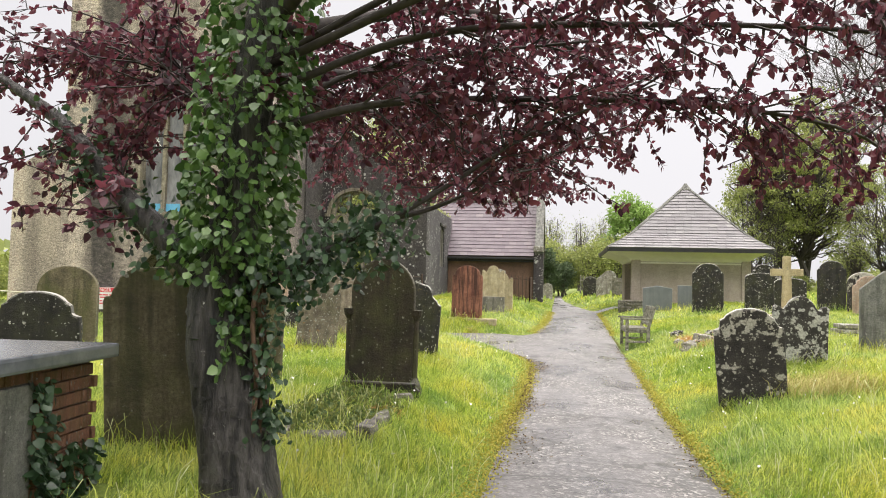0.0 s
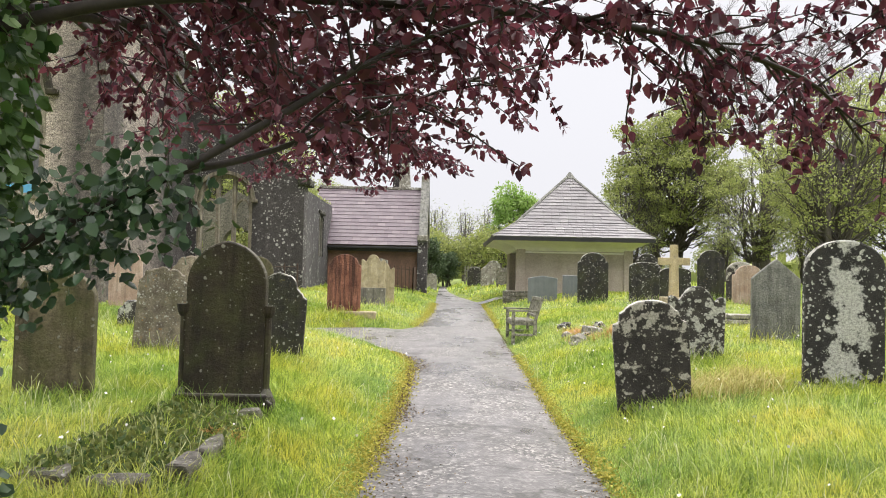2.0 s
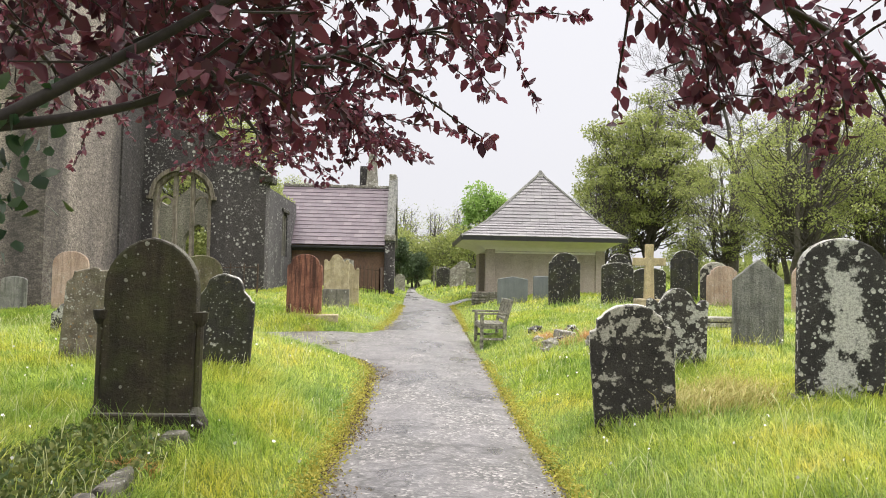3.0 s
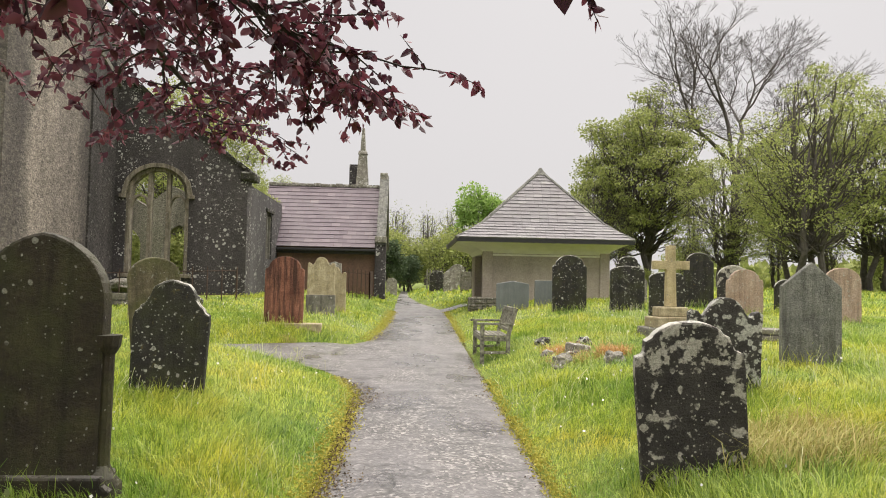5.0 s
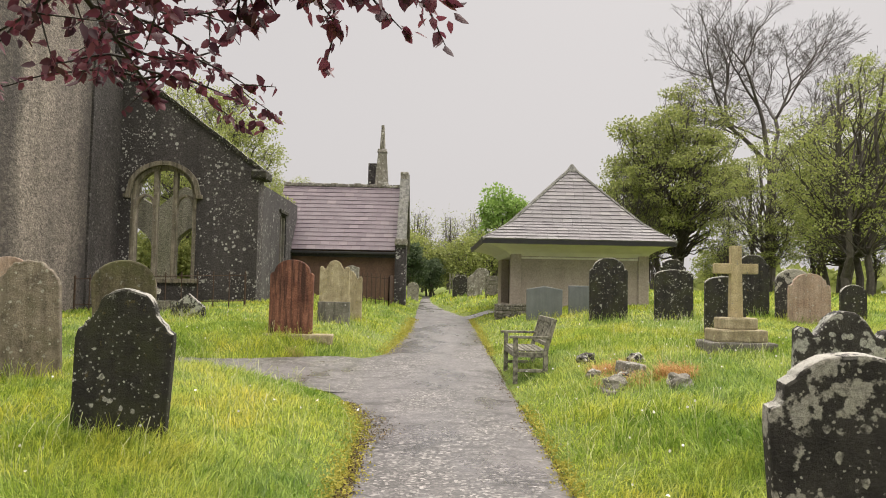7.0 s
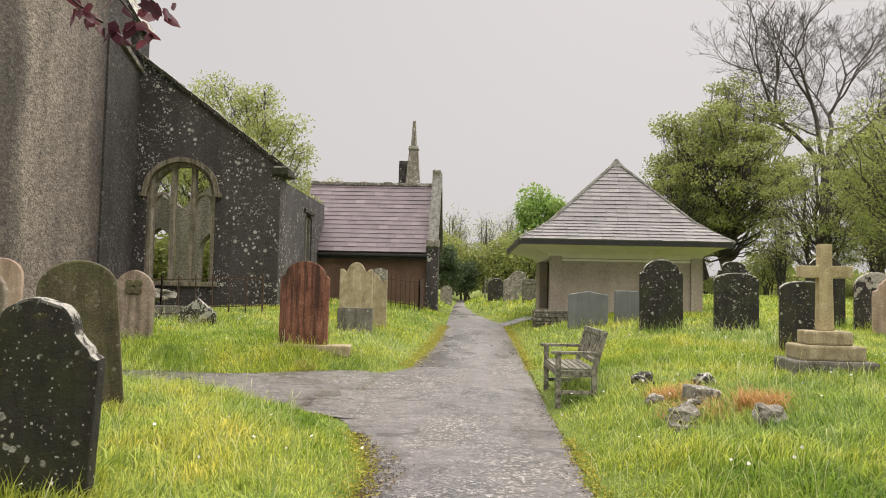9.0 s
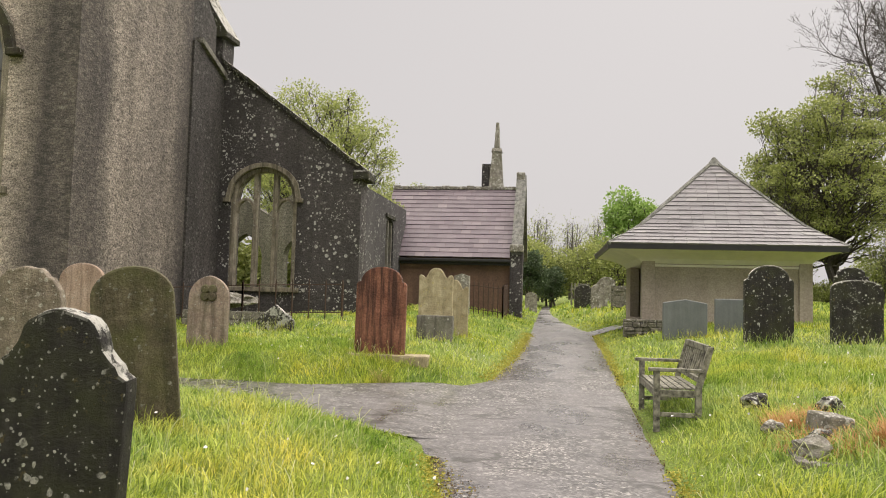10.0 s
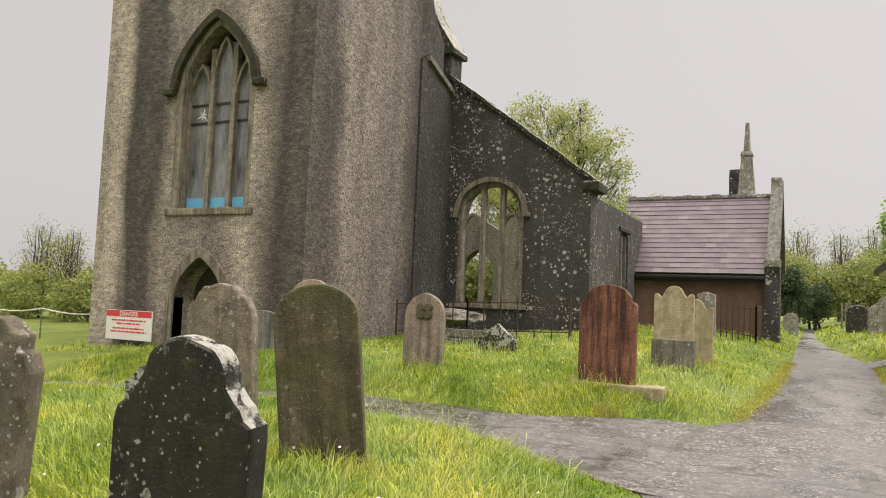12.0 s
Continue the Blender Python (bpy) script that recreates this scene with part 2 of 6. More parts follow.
SIDE_WALL = wall_mat("aisle_render", (0.042, 0.039, 0.042), (0.085, 0.08, 0.084), (0.035, 0.032, 0.033), 0.7, 0.3)
LINK_WALL = wall_mat("link_render", (0.042, 0.038, 0.038), (0.09, 0.08, 0.078), (0.032, 0.029, 0.03), 0.25, 1.0)
VESTRY_WALL = wall_mat("vestry_render", (0.12, 0.07, 0.05), (0.2, 0.12, 0.082), (0.07, 0.047, 0.038), 0.0, 0.2)
SHED_WALL = wall_mat("shed_render", (0.33, 0.282, 0.24), (0.43, 0.375, 0.32), (0.26, 0.222, 0.19), 0.0, 0.15)
RUIN_WALL = wall_mat("ruin_rubble", (0.07, 0.066, 0.055), (0.26, 0.245, 0.205), (0.07, 0.08, 0.04), 0.0, 1.2)
WHITE_COVE = plain_mat("white_painted_cove", (0.62, 0.58, 0.53), (0.74, 0.7, 0.64), 3, 0.6)
BLACK_PAINT = plain_mat("black_gutter_paint", (0.012, 0.012, 0.013), (0.025, 0.025, 0.026), 9, 0.45)
IRON = plain_mat("rusty_iron", (0.03, 0.022, 0.018), (0.1, 0.055, 0.035), 20, 0.8, 0.1)
BENCH_WOOD = plain_mat("weathered_lichen_wood", (0.01, 0.009, 0.007), (0.34, 0.33, 0.26), 14, 0.85, 0, 0.7, (1, 1, 1))
BARK = bark_mat()
TWIG = plain_mat("dark_twig_bark", (0.014, 0.01, 0.01), (0.04, 0.03, 0.028), 20, 0.75, 0, 0.3)
ROOT = plain_mat("red_brown_ivy_stem", (0.06, 0.035, 0.022), (0.14, 0.08, 0.052), 20, 0.85, 0, 0.5)
FAR_BARK = plain_mat("grey_brown_bark", (0.05, 0.043, 0.038), (0.13, 0.115, 0.105), 5, 0.85, 0, 0.4)
PLUM = leaf_mat("purple_plum_leaf", (0.045, 0.015, 0.027), (0.18, 0.048, 0.07), 0.42, 0.45)
IVY = leaf_mat("ivy_leaf", (0.03, 0.075, 0.02), (0.12, 0.21, 0.055), 0.35, 0.15)
DARK_IVY = leaf_mat("dark_ivy_leaf", (0.018, 0.04, 0.022), (0.05, 0.1, 0.04), 0.35, 0.15)
SPRING = leaf_mat("spring_leaf", (0.22, 0.27, 0.075), (0.46, 0.5, 0.175), 0.6, 0.45)
OLIVE = leaf_mat("olive_leaf", (0.17, 0.21, 0.06), (0.42, 0.46, 0.15), 0.6, 0.45)
BRIGHT = leaf_mat("bright_lime_leaf", (0.19, 0.32, 0.07), (0.36, 0.5, 0.15), 0.6, 0.45)
CONIFER = leaf_mat("dark_evergreen_leaf", (0.05, 0.08, 0.04), (0.12, 0.17, 0.08), 0.6, 0.3)
BLADE = leaf_mat("grass_blade", (0.13, 0.21, 0.026), (0.63, 0.67, 0.155), 0.4, 0.45, 1.0)
STRAW = leaf_mat("straw_grass", (0.3, 0.32, 0.07), (0.56, 0.46, 0.2), 0.7, 0.3)
DRY = leaf_mat("dry_rust_grass", (0.42, 0.2, 0.06), (0.6, 0.38, 0.16), 0.7, 0.3)
WEED = leaf_mat("low_weeds", (0.05, 0.1, 0.025), (0.2, 0.22, 0.06), 0.6, 0.3)
GLASS_DARK = plain_mat("old_window_glass", (0.05, 0.052, 0.06), (0.3, 0.3, 0.31), 3.0, 0.1, 0, 0.05, (1, 1, 0.3))
BLUE = plain_mat("blue_board", (0.08, 0.36, 0.6), (0.16, 0.46, 0.68), 5, 0.5)
STRAW_PLAIN = plain_mat("pale_tape", (0.55, 0.5, 0.3), (0.75, 0.74, 0.68), 3, 0.5)
SIGN_WHITE = plain_mat("sign_white", (0.72, 0.7, 0.71), (0.78, 0.77, 0.77), 2, 0.4, 0, 0.0)
SIGN_RED = plain_mat("sign_red", (0.6, 0.04, 0.06), (0.65, 0.05, 0.07), 2, 0.4, 0, 0.0)
DOOR_DARK = plain_mat("dark_timber_door", (0.03, 0.026, 0.022), (0.07, 0.06, 0.05), 5, 0.8, 0, 0.4, (4, 4, 0.6))
BRICK = stone_mat("old_red_brick", (0.14, 0.06, 0.035), (0.26, 0.12, 0.07), 7, 0.0, (0.3, 0.29, 0.26), -0.03, 9, 0.35)
MORTAR = stone_mat("old_mortar", (0.12, 0.105, 0.085), (0.22, 0.2, 0.17), 12)


def slate_mat(kind, socket, tint=(1, 1, 1)):
    m, t, b = nodes_of("roof_slate")
    g = t.nodes.new(kind)
    v = coords(t, shift=False)
    col = ramp(t, g.outputs[socket], [(p, tuple(a * b for a, b in zip(c, tint))) for p, c in ((0.0, (0.14, 0.128, 0.138)), (0.85, (0.19, 0.174, 0.184)), (1.0, (0.25, 0.24, 0.235)))])
    col = mix(t, ramp(t, noise_of(t, v, 1.3), [(0.4, grey(0)), (0.7, grey(0.5))]), col, tuple(0.21 * k for k in tint))
    t.links.new(col, b.inputs["Base Color"])
    b.inputs["Roughness"].default_value = 0.5
    bump(t, b, noise_of(t, v, 40), 0.3, 0.01)
    return m


def path_mat():
    m, t, b = nodes_of("wet_worn_asphalt")
    v = coords(t, shift=False)
    chip = t.nodes.new("ShaderNodeTexVoronoi")
    chip.inputs["Scale"].default_value = 38
    t.links.new(v, chip.inputs["Vector"])
    sep = t.nodes.new("ShaderNodeSeparateColor")
    t.links.new(chip.outputs["Color"], sep.inputs[0])
    base = ramp(t, sep.outputs[0], [(0.0, (0.017, 0.016, 0.016)), (0.55, (0.075, 0.07, 0.068)), (0.85, (0.17, 0.16, 0.153)), (1.0, (0.34, 0.32, 0.305))])
    large = noise_of(t, coords(t, (1, 0.45, 1), False), 1.1, 6, 0.6)
    col = mix(t, ramp(t, large, [(0.43, grey(0.62)), (0.57, grey(0))]), base, (0.118, 0.11, 0.113))
    col = mix(t, 0.5, col, ramp(t, noise_of(t, coords(t, (0.8, 1.6, 1), False), 3.4, 9, 0.75), [(0.34, grey(0.1)), (0.66, grey(0.88))]), "OVERLAY")
    crack = t.nodes.new("ShaderNodeTexVoronoi")
    crack.feature = "DISTANCE_TO_EDGE"
    crack.inputs["Scale"].default_value = 1.3
    t.links.new(mix(t, 0.35, coords(t, (0.28, 1, 1), False), noise_col(t, v, 2.5), "ADD"), crack.inputs["Vector"])
    line = ramp(t, crack.outputs["Distance"], [(0.006, grey(0.9)), (0.026, grey(0))])
    col = mix(t, line, col, (0.03, 0.028, 0.025))
    t.links.new(col, b.inputs["Base Color"])
    wet = ramp(t, noise_of(t, coords(t, (1, 0.5, 1), False), 0.9, 4), [(0.42, grey(0.55)), (0.62, grey(0.2))])
    t.links.new(wet, b.inputs["Roughness"])
    b.inputs["Specular IOR Level"].default_value = 0.6
    bump(t, b, chip.outputs["Distance"], 0.3, 0.008)
    return m


def turf_mat():
    m, t, b = nodes_of("turf")
    v = coords(t, shift=False)
    col = ramp(t, noise_of(t, v, 0.7, 6), [(0.3, (0.08, 0.135, 0.015)), (0.55, (0.15, 0.195, 0.025)), (0.75, (0.22, 0.235, 0.04))])
    col = mix(t, 0.5, col, ramp(t, noise_of(t, v, 30, 5), [(0.3, grey(0.2)), (0.7, grey(0.85))]), "OVERLAY")
    t.links.new(col, b.inputs["Base Color"])
    b.inputs["Roughness"].default_value = 0.9
    bump(t, b, noise_of(t, v, 30, 6), 0.8, 0.05)
    return m


SLATE, SLATE_ONE = slate_mat("ShaderNodeNewGeometry", "Random Per Island"), slate_mat("ShaderNodeObjectInfo", "Random", (0.86, 0.87, 0.88))
SLATE_PURPLE = slate_mat("ShaderNodeObjectInfo", "Random", (0.78, 0.66, 0.74))
PATH_MAT, TURF = path_mat(), turf_mat()


# ---- mesh helpers ----
def part(name, bm, material, parent=None, label="", smooth=False):
    me = bpy.data.meshes.new(name)
    bmesh.ops.recalc_face_normals(bm, faces=bm.faces)
    bm.to_mesh(me)
    bm.free()
    me.materials.append(material)
    if smooth:
        me.shade_smooth()
    ob = new(name, me)
    ob.parent = parent
    if label:
        ob["label"] = label
    return ob


def raw(name, verts, faces, material, parent=None, smooth=False):
    me = bpy.data.meshes.new(name)
    me.from_pydata(verts, [], faces)
    me.materials.append(material)
    if smooth:
        me.shade_smooth()
    ob = new(name, me)
    ob.parent = parent
    return ob


def empty(name, x=0, y=0, z=0, rz=0, rx=0, ry=0):
    ob = new(name)
    ob.matrix_basis = pose(x, y, z, rx, ry, rz)
    return ob


def box(bm, x0, x1, y0, y1, z0, z1, bevel=0.0):
    r = bmesh.ops.create_cube(bm, size=1.0, matrix=Matrix.LocRotScale(((x0 + x1) / 2, (y0 + y1) / 2, (z0 + z1) / 2), None, (x1 - x0, y1 - y0, z1 - z0)))
    if bevel:
        edges = list({e for v in r["verts"] for e in v.link_edges})
        bmesh.ops.bevel(bm, geom=edges, offset=bevel, segments=2, affect="EDGES", profile=0.6)
    return r["verts"]


def boxpart(name, dims, material, parent=None, bevel=0.01, label=""):
    bm = bmesh.new()
    box(bm, *dims, bevel)
    return part(name, bm, material, parent, label)


def slab2d(outer, holes, y0, y1, material, name, parent=None, label=""):
    """A wall in the x-z plane from y0 to y1 with openings through it."""
    from mathutils.geometry import tessellate_polygon
    loops = [outer] + list(holes)
    flat = [p for lp in loops for p in lp]
    tris = tessellate_polygon([[Vector((p[0], p[1], 0)) for p in lp] for lp in loops])
    n = len(flat)
    verts = [(p[0], y0, p[1]) for p in flat] + [(p[0], y1, p[1]) for p in flat]
    faces = [tuple(f) for f in tris] + [(f[2] + n, f[1] + n, f[0] + n) for f in tris]
    base = 0
    for lp in loops:
        k = len(lp)
        for i in range(k):
            a, c = base + i, base + (i + 1) % k
            faces.append((a, c, c + n, a + n))
        base += k
    bm = bmesh.new()
    vs = [bm.verts.new(v) for v in verts]
    for f in faces:
        try:
            bm.faces.new([vs[i] for i in f])
        except ValueError:
            pass
    return part(name, bm, material, parent, label)


def arch(x0, x1, z0, zs, rise, n=10, pointed=True):
    """Outline of an arched opening: sill z0, springing zs, rise above it."""
    c, h = (x0 + x1) / 2, (x1 - x0) / 2
    pts = [(x0, z0), (x1, z0)]
    for i in range(2 * n + 1):
        u = 1 - i / n
        if pointed:
            zz = rise * math.sqrt(max(0, 1 - abs(u) ** 1.75)) * (0.72 + 0.28 * (1 - abs(u)))
        else:
            zz = rise * math.sqrt(max(0, 1 - u * u))
        pts.append((c + h * u, zs + zz))
    return pts


def tube(bm, pts, radii, sides=6):
    radii = [float(r) for r in radii]
    rings = []
    for i, p in enumerate(pts):
        p = Vector(p)
        d = (Vector(pts[min(i + 1, len(pts) - 1)]) - Vector(pts[max(i - 1, 0)])).normalized()
        u = d.cross(Vector((0.13, 0.31, 0.94) if abs(d.z) < 0.9 else (1, 0, 0))).normalized()
        w = d.cross(u)
        rings.append([bm.verts.new(p + radii[i] * (math.cos(a) * u + math.sin(a) * w)) for a in [2 * math.pi * k / sides for k in range(sides)]])
    for a, b in zip(rings, rings[1:]):
        for k in range(sides):
            bm.faces.new((a[k], a[(k + 1) % sides], b[(k + 1) % sides], b[k]))
    bm.faces.new(rings[0][::-1])
    bm.faces.new(rings[-1])


def spline(points, steps=5):
    p = [Vector(q) for q in points]
    p = [2 * p[0] - p[1]] + p + [2 * p[-1] - p[-2]]
    out = []
    for i in range(1, len(p) - 2):
        for k in range(steps):
            u = k / steps
            a, b, c, d = p[i - 1:i + 3]
            out.append(0.5 * (2 * b + (c - a) * u + (2 * a - 5 * b + 4 * c - d) * u * u + (3 * b - a - 3 * c + d) * u ** 3))
    return out + [p[-2]]


# ---- ground ----
def smooth(a, b, x):
    u = np.clip((x - a) / (b - a), 0, 1)
    return u * u * (3 - 2 * u)


def path_z(y):
    return np.interp(y, [-60, 0, 10, 14, 18, 21, 25, 30, 45, 120], [0, 0, 0, 0.17, 0.28, 0.40, 0.58, 0.72, 1.0, 1.6])


def left_edge(y):
    return np.interp(y, [-60, 6, 9, 12.5, 14.3, 15.5, 16.6, 20.1, 20.8, 24, 30, 45], [-0.62, -0.62, -0.58, -0.48, -0.52, -0.8, -1.2, -1.2, -0.72, -0.42, -0.3, -0.3])


def right_edge(y):
    return np.interp(y, [-60, 9, 14, 19, 25, 31.5, 34, 38, 44, 50, 60], [1.3, 1.38, 1.38, 1.43, 1.48, 1.5, 1.15, 0.68, 0.28, 0.2, 0.2])


def branch(x):
    """Middle and half width of the side path to the tower."""
    u = smooth(-1.2, -3.5, x)
    return 18.35 - 0.3 * u, 1.75 - 0.95 * u


def branch_mask(x, y):
    mid, half = branch(x)
    return smooth(0.0, 1.1, np.abs(y - mid) - half)


def ground_z(x, y):
    l, r = np.maximum(left_edge(y) - x, 0), np.maximum(x - right_edge(y), 0)
    bank = 0.47 * (1 - np.exp(-l / 1.2)) * (0.3 + 0.7 * branch_mask(x, y)) + 0.7 * (1 - np.exp(-r / 1.9))
    return path_z(y) + bank - 0.055 * np.clip(-x - 6, 0, 14)


def gz(x, y):
    return float(ground_z(np.float64(x), np.float64(y)))


def sheet(name, xs, ys, material, lift=0.0, hole=None):
    X, Y = np.meshgrid(xs, ys)
    Z = ground_z(X, Y) + lift
    bumps = 0.03 * np.sin(X * 2.1 + 1.3 * np.sin(Y * 1.7)) * np.sin(Y * 1.9 + X * 0.6)
    off = np.maximum(left_edge(Y) - X, 0) + np.maximum(X - right_edge(Y), 0)
    if hole is None:
        Z = Z + bumps * np.clip(off, 0, 1) * branch_mask(X, Y)
    nx = len(xs)
    verts = np.stack([X, Y, Z], -1).reshape(-1, 3).tolist()
    faces = [(j * nx + i, j * nx + i + 1, (j + 1) * nx + i + 1, (j + 1) * nx + i) for j in range(len(ys) - 1) for i in range(nx - 1)]
    return raw(name, verts, faces, material, None, True)


gx = np.concatenate([np.linspace(-600, -45, 10), np.linspace(-40, -12, 28), np.linspace(-11.5, 11.5, 110), np.linspace(12, 40, 28), np.linspace(45, 600, 10)])
gy = np.concatenate([np.linspace(-300, -25, 8), np.linspace(-20, 1, 20), np.linspace(1.5, 32, 150), np.linspace(33, 70, 30), np.linspace(80, 900, 12)])
tagged(sheet("ground", gx, gy, TURF), "green churchyard turf sloping up from the path", "ground", kind="structure")


def path_strip():
    verts, faces, n = [], [], 12
    ys = np.concatenate([np.linspace(-12, 30, 260), np.linspace(30.3, 60, 50)])
    for j, y in enumerate(ys):
        wob = 0.06 * noise.noise((0.0, y * 0.9, 3.1)) + 0.05 * noise.noise((0.0, y * 3.3, 7.0))
        wob2 = 0.05 * noise.noise((5.0, y * 0.9, 3.1)) + 0.05 * noise.noise((5.0, y * 3.3, 7.0))
        a, b = float(left_edge(y)) + wob, float(right_edge(y)) + wob2
        for i in range(n + 1):
            u = i / n
            x = a + (b - a) * u
            verts.append((x, y, float(path_z(y)) + 0.012 + 0.03 * math.sin(math.pi * u)))
    for j in range(len(ys) - 1):
        for i in range(n):
            k = j * (n + 1) + i
            faces.append((k, k + 1, k + n + 2, k + n + 1))
    return raw("path", verts, faces, PATH_MAT, None, True)


tagged(path_strip(), "wet grey worn asphalt path with gravel and cracks", "path", kind="structure")


def side_path():
    verts, faces, n = [], [], 8
    xs = np.linspace(-0.9, -13.5, 90)
    for x in xs:
        mid, half = branch(x)
        w = 0.08 * noise.noise((x * 1.1, 2.0, 0.0))
        for i in range(n + 1):
            y = float(mid - half - 0.1 + w + (2 * half + 0.2) * i / n)
            verts.append((float(x), y, gz(x, y) + 0.022))
    for j in range(len(xs) - 1):
        for i in range(n):
            k = j * (n + 1) + i
            faces.append((k, k + 1, k + n + 2, k + n + 1))
    return raw("side_path", verts, faces, PATH_MAT, None, True)


def shelter_path():
    verts, faces, n = [], [], 5
    xs = np.linspace(1.1, 3.0, 14)
    for x in xs:
        for i in range(n + 1):
            y = 30.3 + 1.5 * i / n + 0.3 * math.exp(-(x - 1.1) * 2) * (i / n - 0.5)
            verts.append((float(x), y, gz(x, y) + 0.02))
    for j in range(len(xs) - 1):
        for i in range(n):
            k = j * (n + 1) + i
            faces.append((k, k + n + 1, k + n + 2, k + 1))
    return raw("shelter_path", verts, faces, PATH_MAT, None, True)


tagged(shelter_path(), "short grey asphalt spur up to the shelter opening", "path", kind="structure")
tagged(side_path(), "wet grey asphalt side path leading to the tower door", "path", kind="structure")


# ---- church ----
def bars_arch(bm, x0, x1, zs, rise, y0, y1, r, pointed=True, legs=None):
    """A moulded band that follows an arch."""
    pts = arch(x0, x1, zs, zs, rise, 10, pointed)[2:]
    if legs is not None:
        pts = [(x1, legs)] + pts + [(x0, legs)]
    inner = []
    cx, cz = (x0 + x1) / 2, zs
    for x, z in pts:
        d = Vector((x - cx, max(z - cz, 0)))
        d = d.normalized() if d.length > 1e-6 else Vector((0, 1))
        if z <= zs + 1e-6:
            d = Vector((math.copysign(1, x - cx), 0))
        inner.append((x + d.x * r, z + d.y * r))
    k = len(pts)
    vs = [[bm.verts.new((p[0], y, p[1])) for p in lp] for y in (y0, y1) for lp in (pts, inner)]
    for i in range(k - 1):
        for a, b in ((0, 1), (1, 3), (3, 2), (2, 0)):
            bm.faces.new((vs[a][i], vs[a][i + 1], vs[b][i + 1], vs[b][i]))
    for i in (0, k - 1):
        bm.faces.new((vs[0][i], vs[1][i], vs[3][i], vs[2][i]))


TX0, TX1, TY0, TY1 = -16.95, -10.05, 23.0, 28.0
church = tagged(empty("church", -10, 26, 0), "tall dark stone ruined church with a plain tower and roofless aisle", "church")
PARENT_BACK = church.matrix_basis.inverted()


def of_church(ob):
    ob.parent = church
    ob.matrix_parent_inverse = PARENT_BACK
    return ob


win = arch(-14.28, -11.75, 3.95, 6.95, 1.75)
door_hole = arch(-13.95, -12.35, 0.3, 1.75, 1.0)
tower_face = slab2d([(TX0, 0.0), (TX1, 0.0), (TX1, 21), (TX0, 21)], [win, door_hole], TY0, TY0 + 0.8, TOWER_WALL, "tower_front")
of_church(tower_face)
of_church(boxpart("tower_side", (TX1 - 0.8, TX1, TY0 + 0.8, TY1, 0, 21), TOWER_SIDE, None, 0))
of_church(boxpart("tower_side", (TX0, TX0 + 0.8, TY0 + 0.8, TY1, 0, 21), TOWER_WALL, None, 0))
of_church(boxpart("tower_back", (TX0 + 0.8, TX1 - 0.8, TY1 - 0.8, TY1, 0, 21), TOWER_WALL, None, 0))
of_church(boxpart("tower_roof", (TX0 + 0.8, TX1 - 0.8, TY0 + 0.8, TY1 - 0.8, 20.4, 20.8), SLATE, None, 0))
of_church(boxpart("tower_floor", (TX0 + 0.8, TX1 - 0.8, TY0 + 0.8, TY1 - 0.8, 3.2, 3.45), DOOR_DARK, None, 0))

# tower window
window = of_church(boxpart("window", (-14.45, -11.6, TY0 - 0.06, TY0 + 0.3, 3.78, 3.96), DRESSED, None, 0.03, "worn stone sill"))


def under(ob, parent):
    ob.parent = parent
    ob.matrix_parent_inverse = Matrix.Identity(4)
    return ob


bm = bmesh.new()
bars_arch(bm, -14.28, -11.75, 6.95, 1.75, TY0 - 0.14, TY0 + 0.1, 0.2)
box(bm, -14.66, -14.3, TY0 - 0.18, TY0 + 0.05, 6.85, 7.02, 0.03)
box(bm, -11.73, -11.4, TY0 - 0.18, TY0 + 0.05, 6.85, 7.02, 0.03)
under(part("hood_mould", bm, DARK_MOSS), window)
bm = bmesh.new()
bars_arch(bm, -14.1, -11.93, 6.95, 1.6, TY0 + 0.02, TY0 + 0.42, 0.18, True, 3.96)
under(part("jamb", bm, DRESSED), window)
lights = [(-14.08, -13.42), (-13.30, -12.70), (-12.58, -11.95)]
for xm in (-13.36, -12.64):
    bm = bmesh.new()
    box(bm, xm - 0.075, xm + 0.075, TY0 + 0.22, TY0 + 0.46, 3.96, 8.05, 0.03)
    under(part("mullion", bm, DRESSED), window)
for (a, b), spring, rise in zip(lights, (6.75, 7.25, 6.75), (0.85, 1.0, 0.85)):
    bm = bmesh.new()
    bars_arch(bm, a, b, spring, rise, TY0 + 0.24, TY0 + 0.44, 0.1)
    under(part("tracery", bm, DRESSED), window)
    bm = bmesh.new()
    box(bm, a - 0.02, b + 0.02, TY0 + 0.36, TY0 + 0.375, 4.25, spring + rise - 0.05)
    under(part("pane", bm, GLASS_DARK), window)
    bm = bmesh.new()
    box(bm, a, b, TY0 + 0.33, TY0 + 0.37, 3.96, 4.26)
    under(part("board", bm, BLUE, None, "blue board"), window)
    for zz in (6.15, 6.62):
        bm = bmesh.new()
        box(bm, a - 0.02, b + 0.02, TY0 + 0.33, TY0 + 0.355, zz, zz + 0.05)
        under(part("glazing_bar", bm, BLACK_PAINT), window)
bm = bmesh.new()
for k in range(6):
    a = k * 1.05 + 0.3
    v = [bm.verts.new((-13.72 + r * math.cos(a + o), TY0 + 0.352, 6.38 + r * math.sin(a + o))) for r, o in ((0.03, -1.2), (0.24 if k % 2 else 0.14, 0), (0.03, 1.2))]
    bm.faces.new(v)
under(part("broken_glass", bm, SIGN_WHITE, None, "white star-shaped break in the pane"), window)

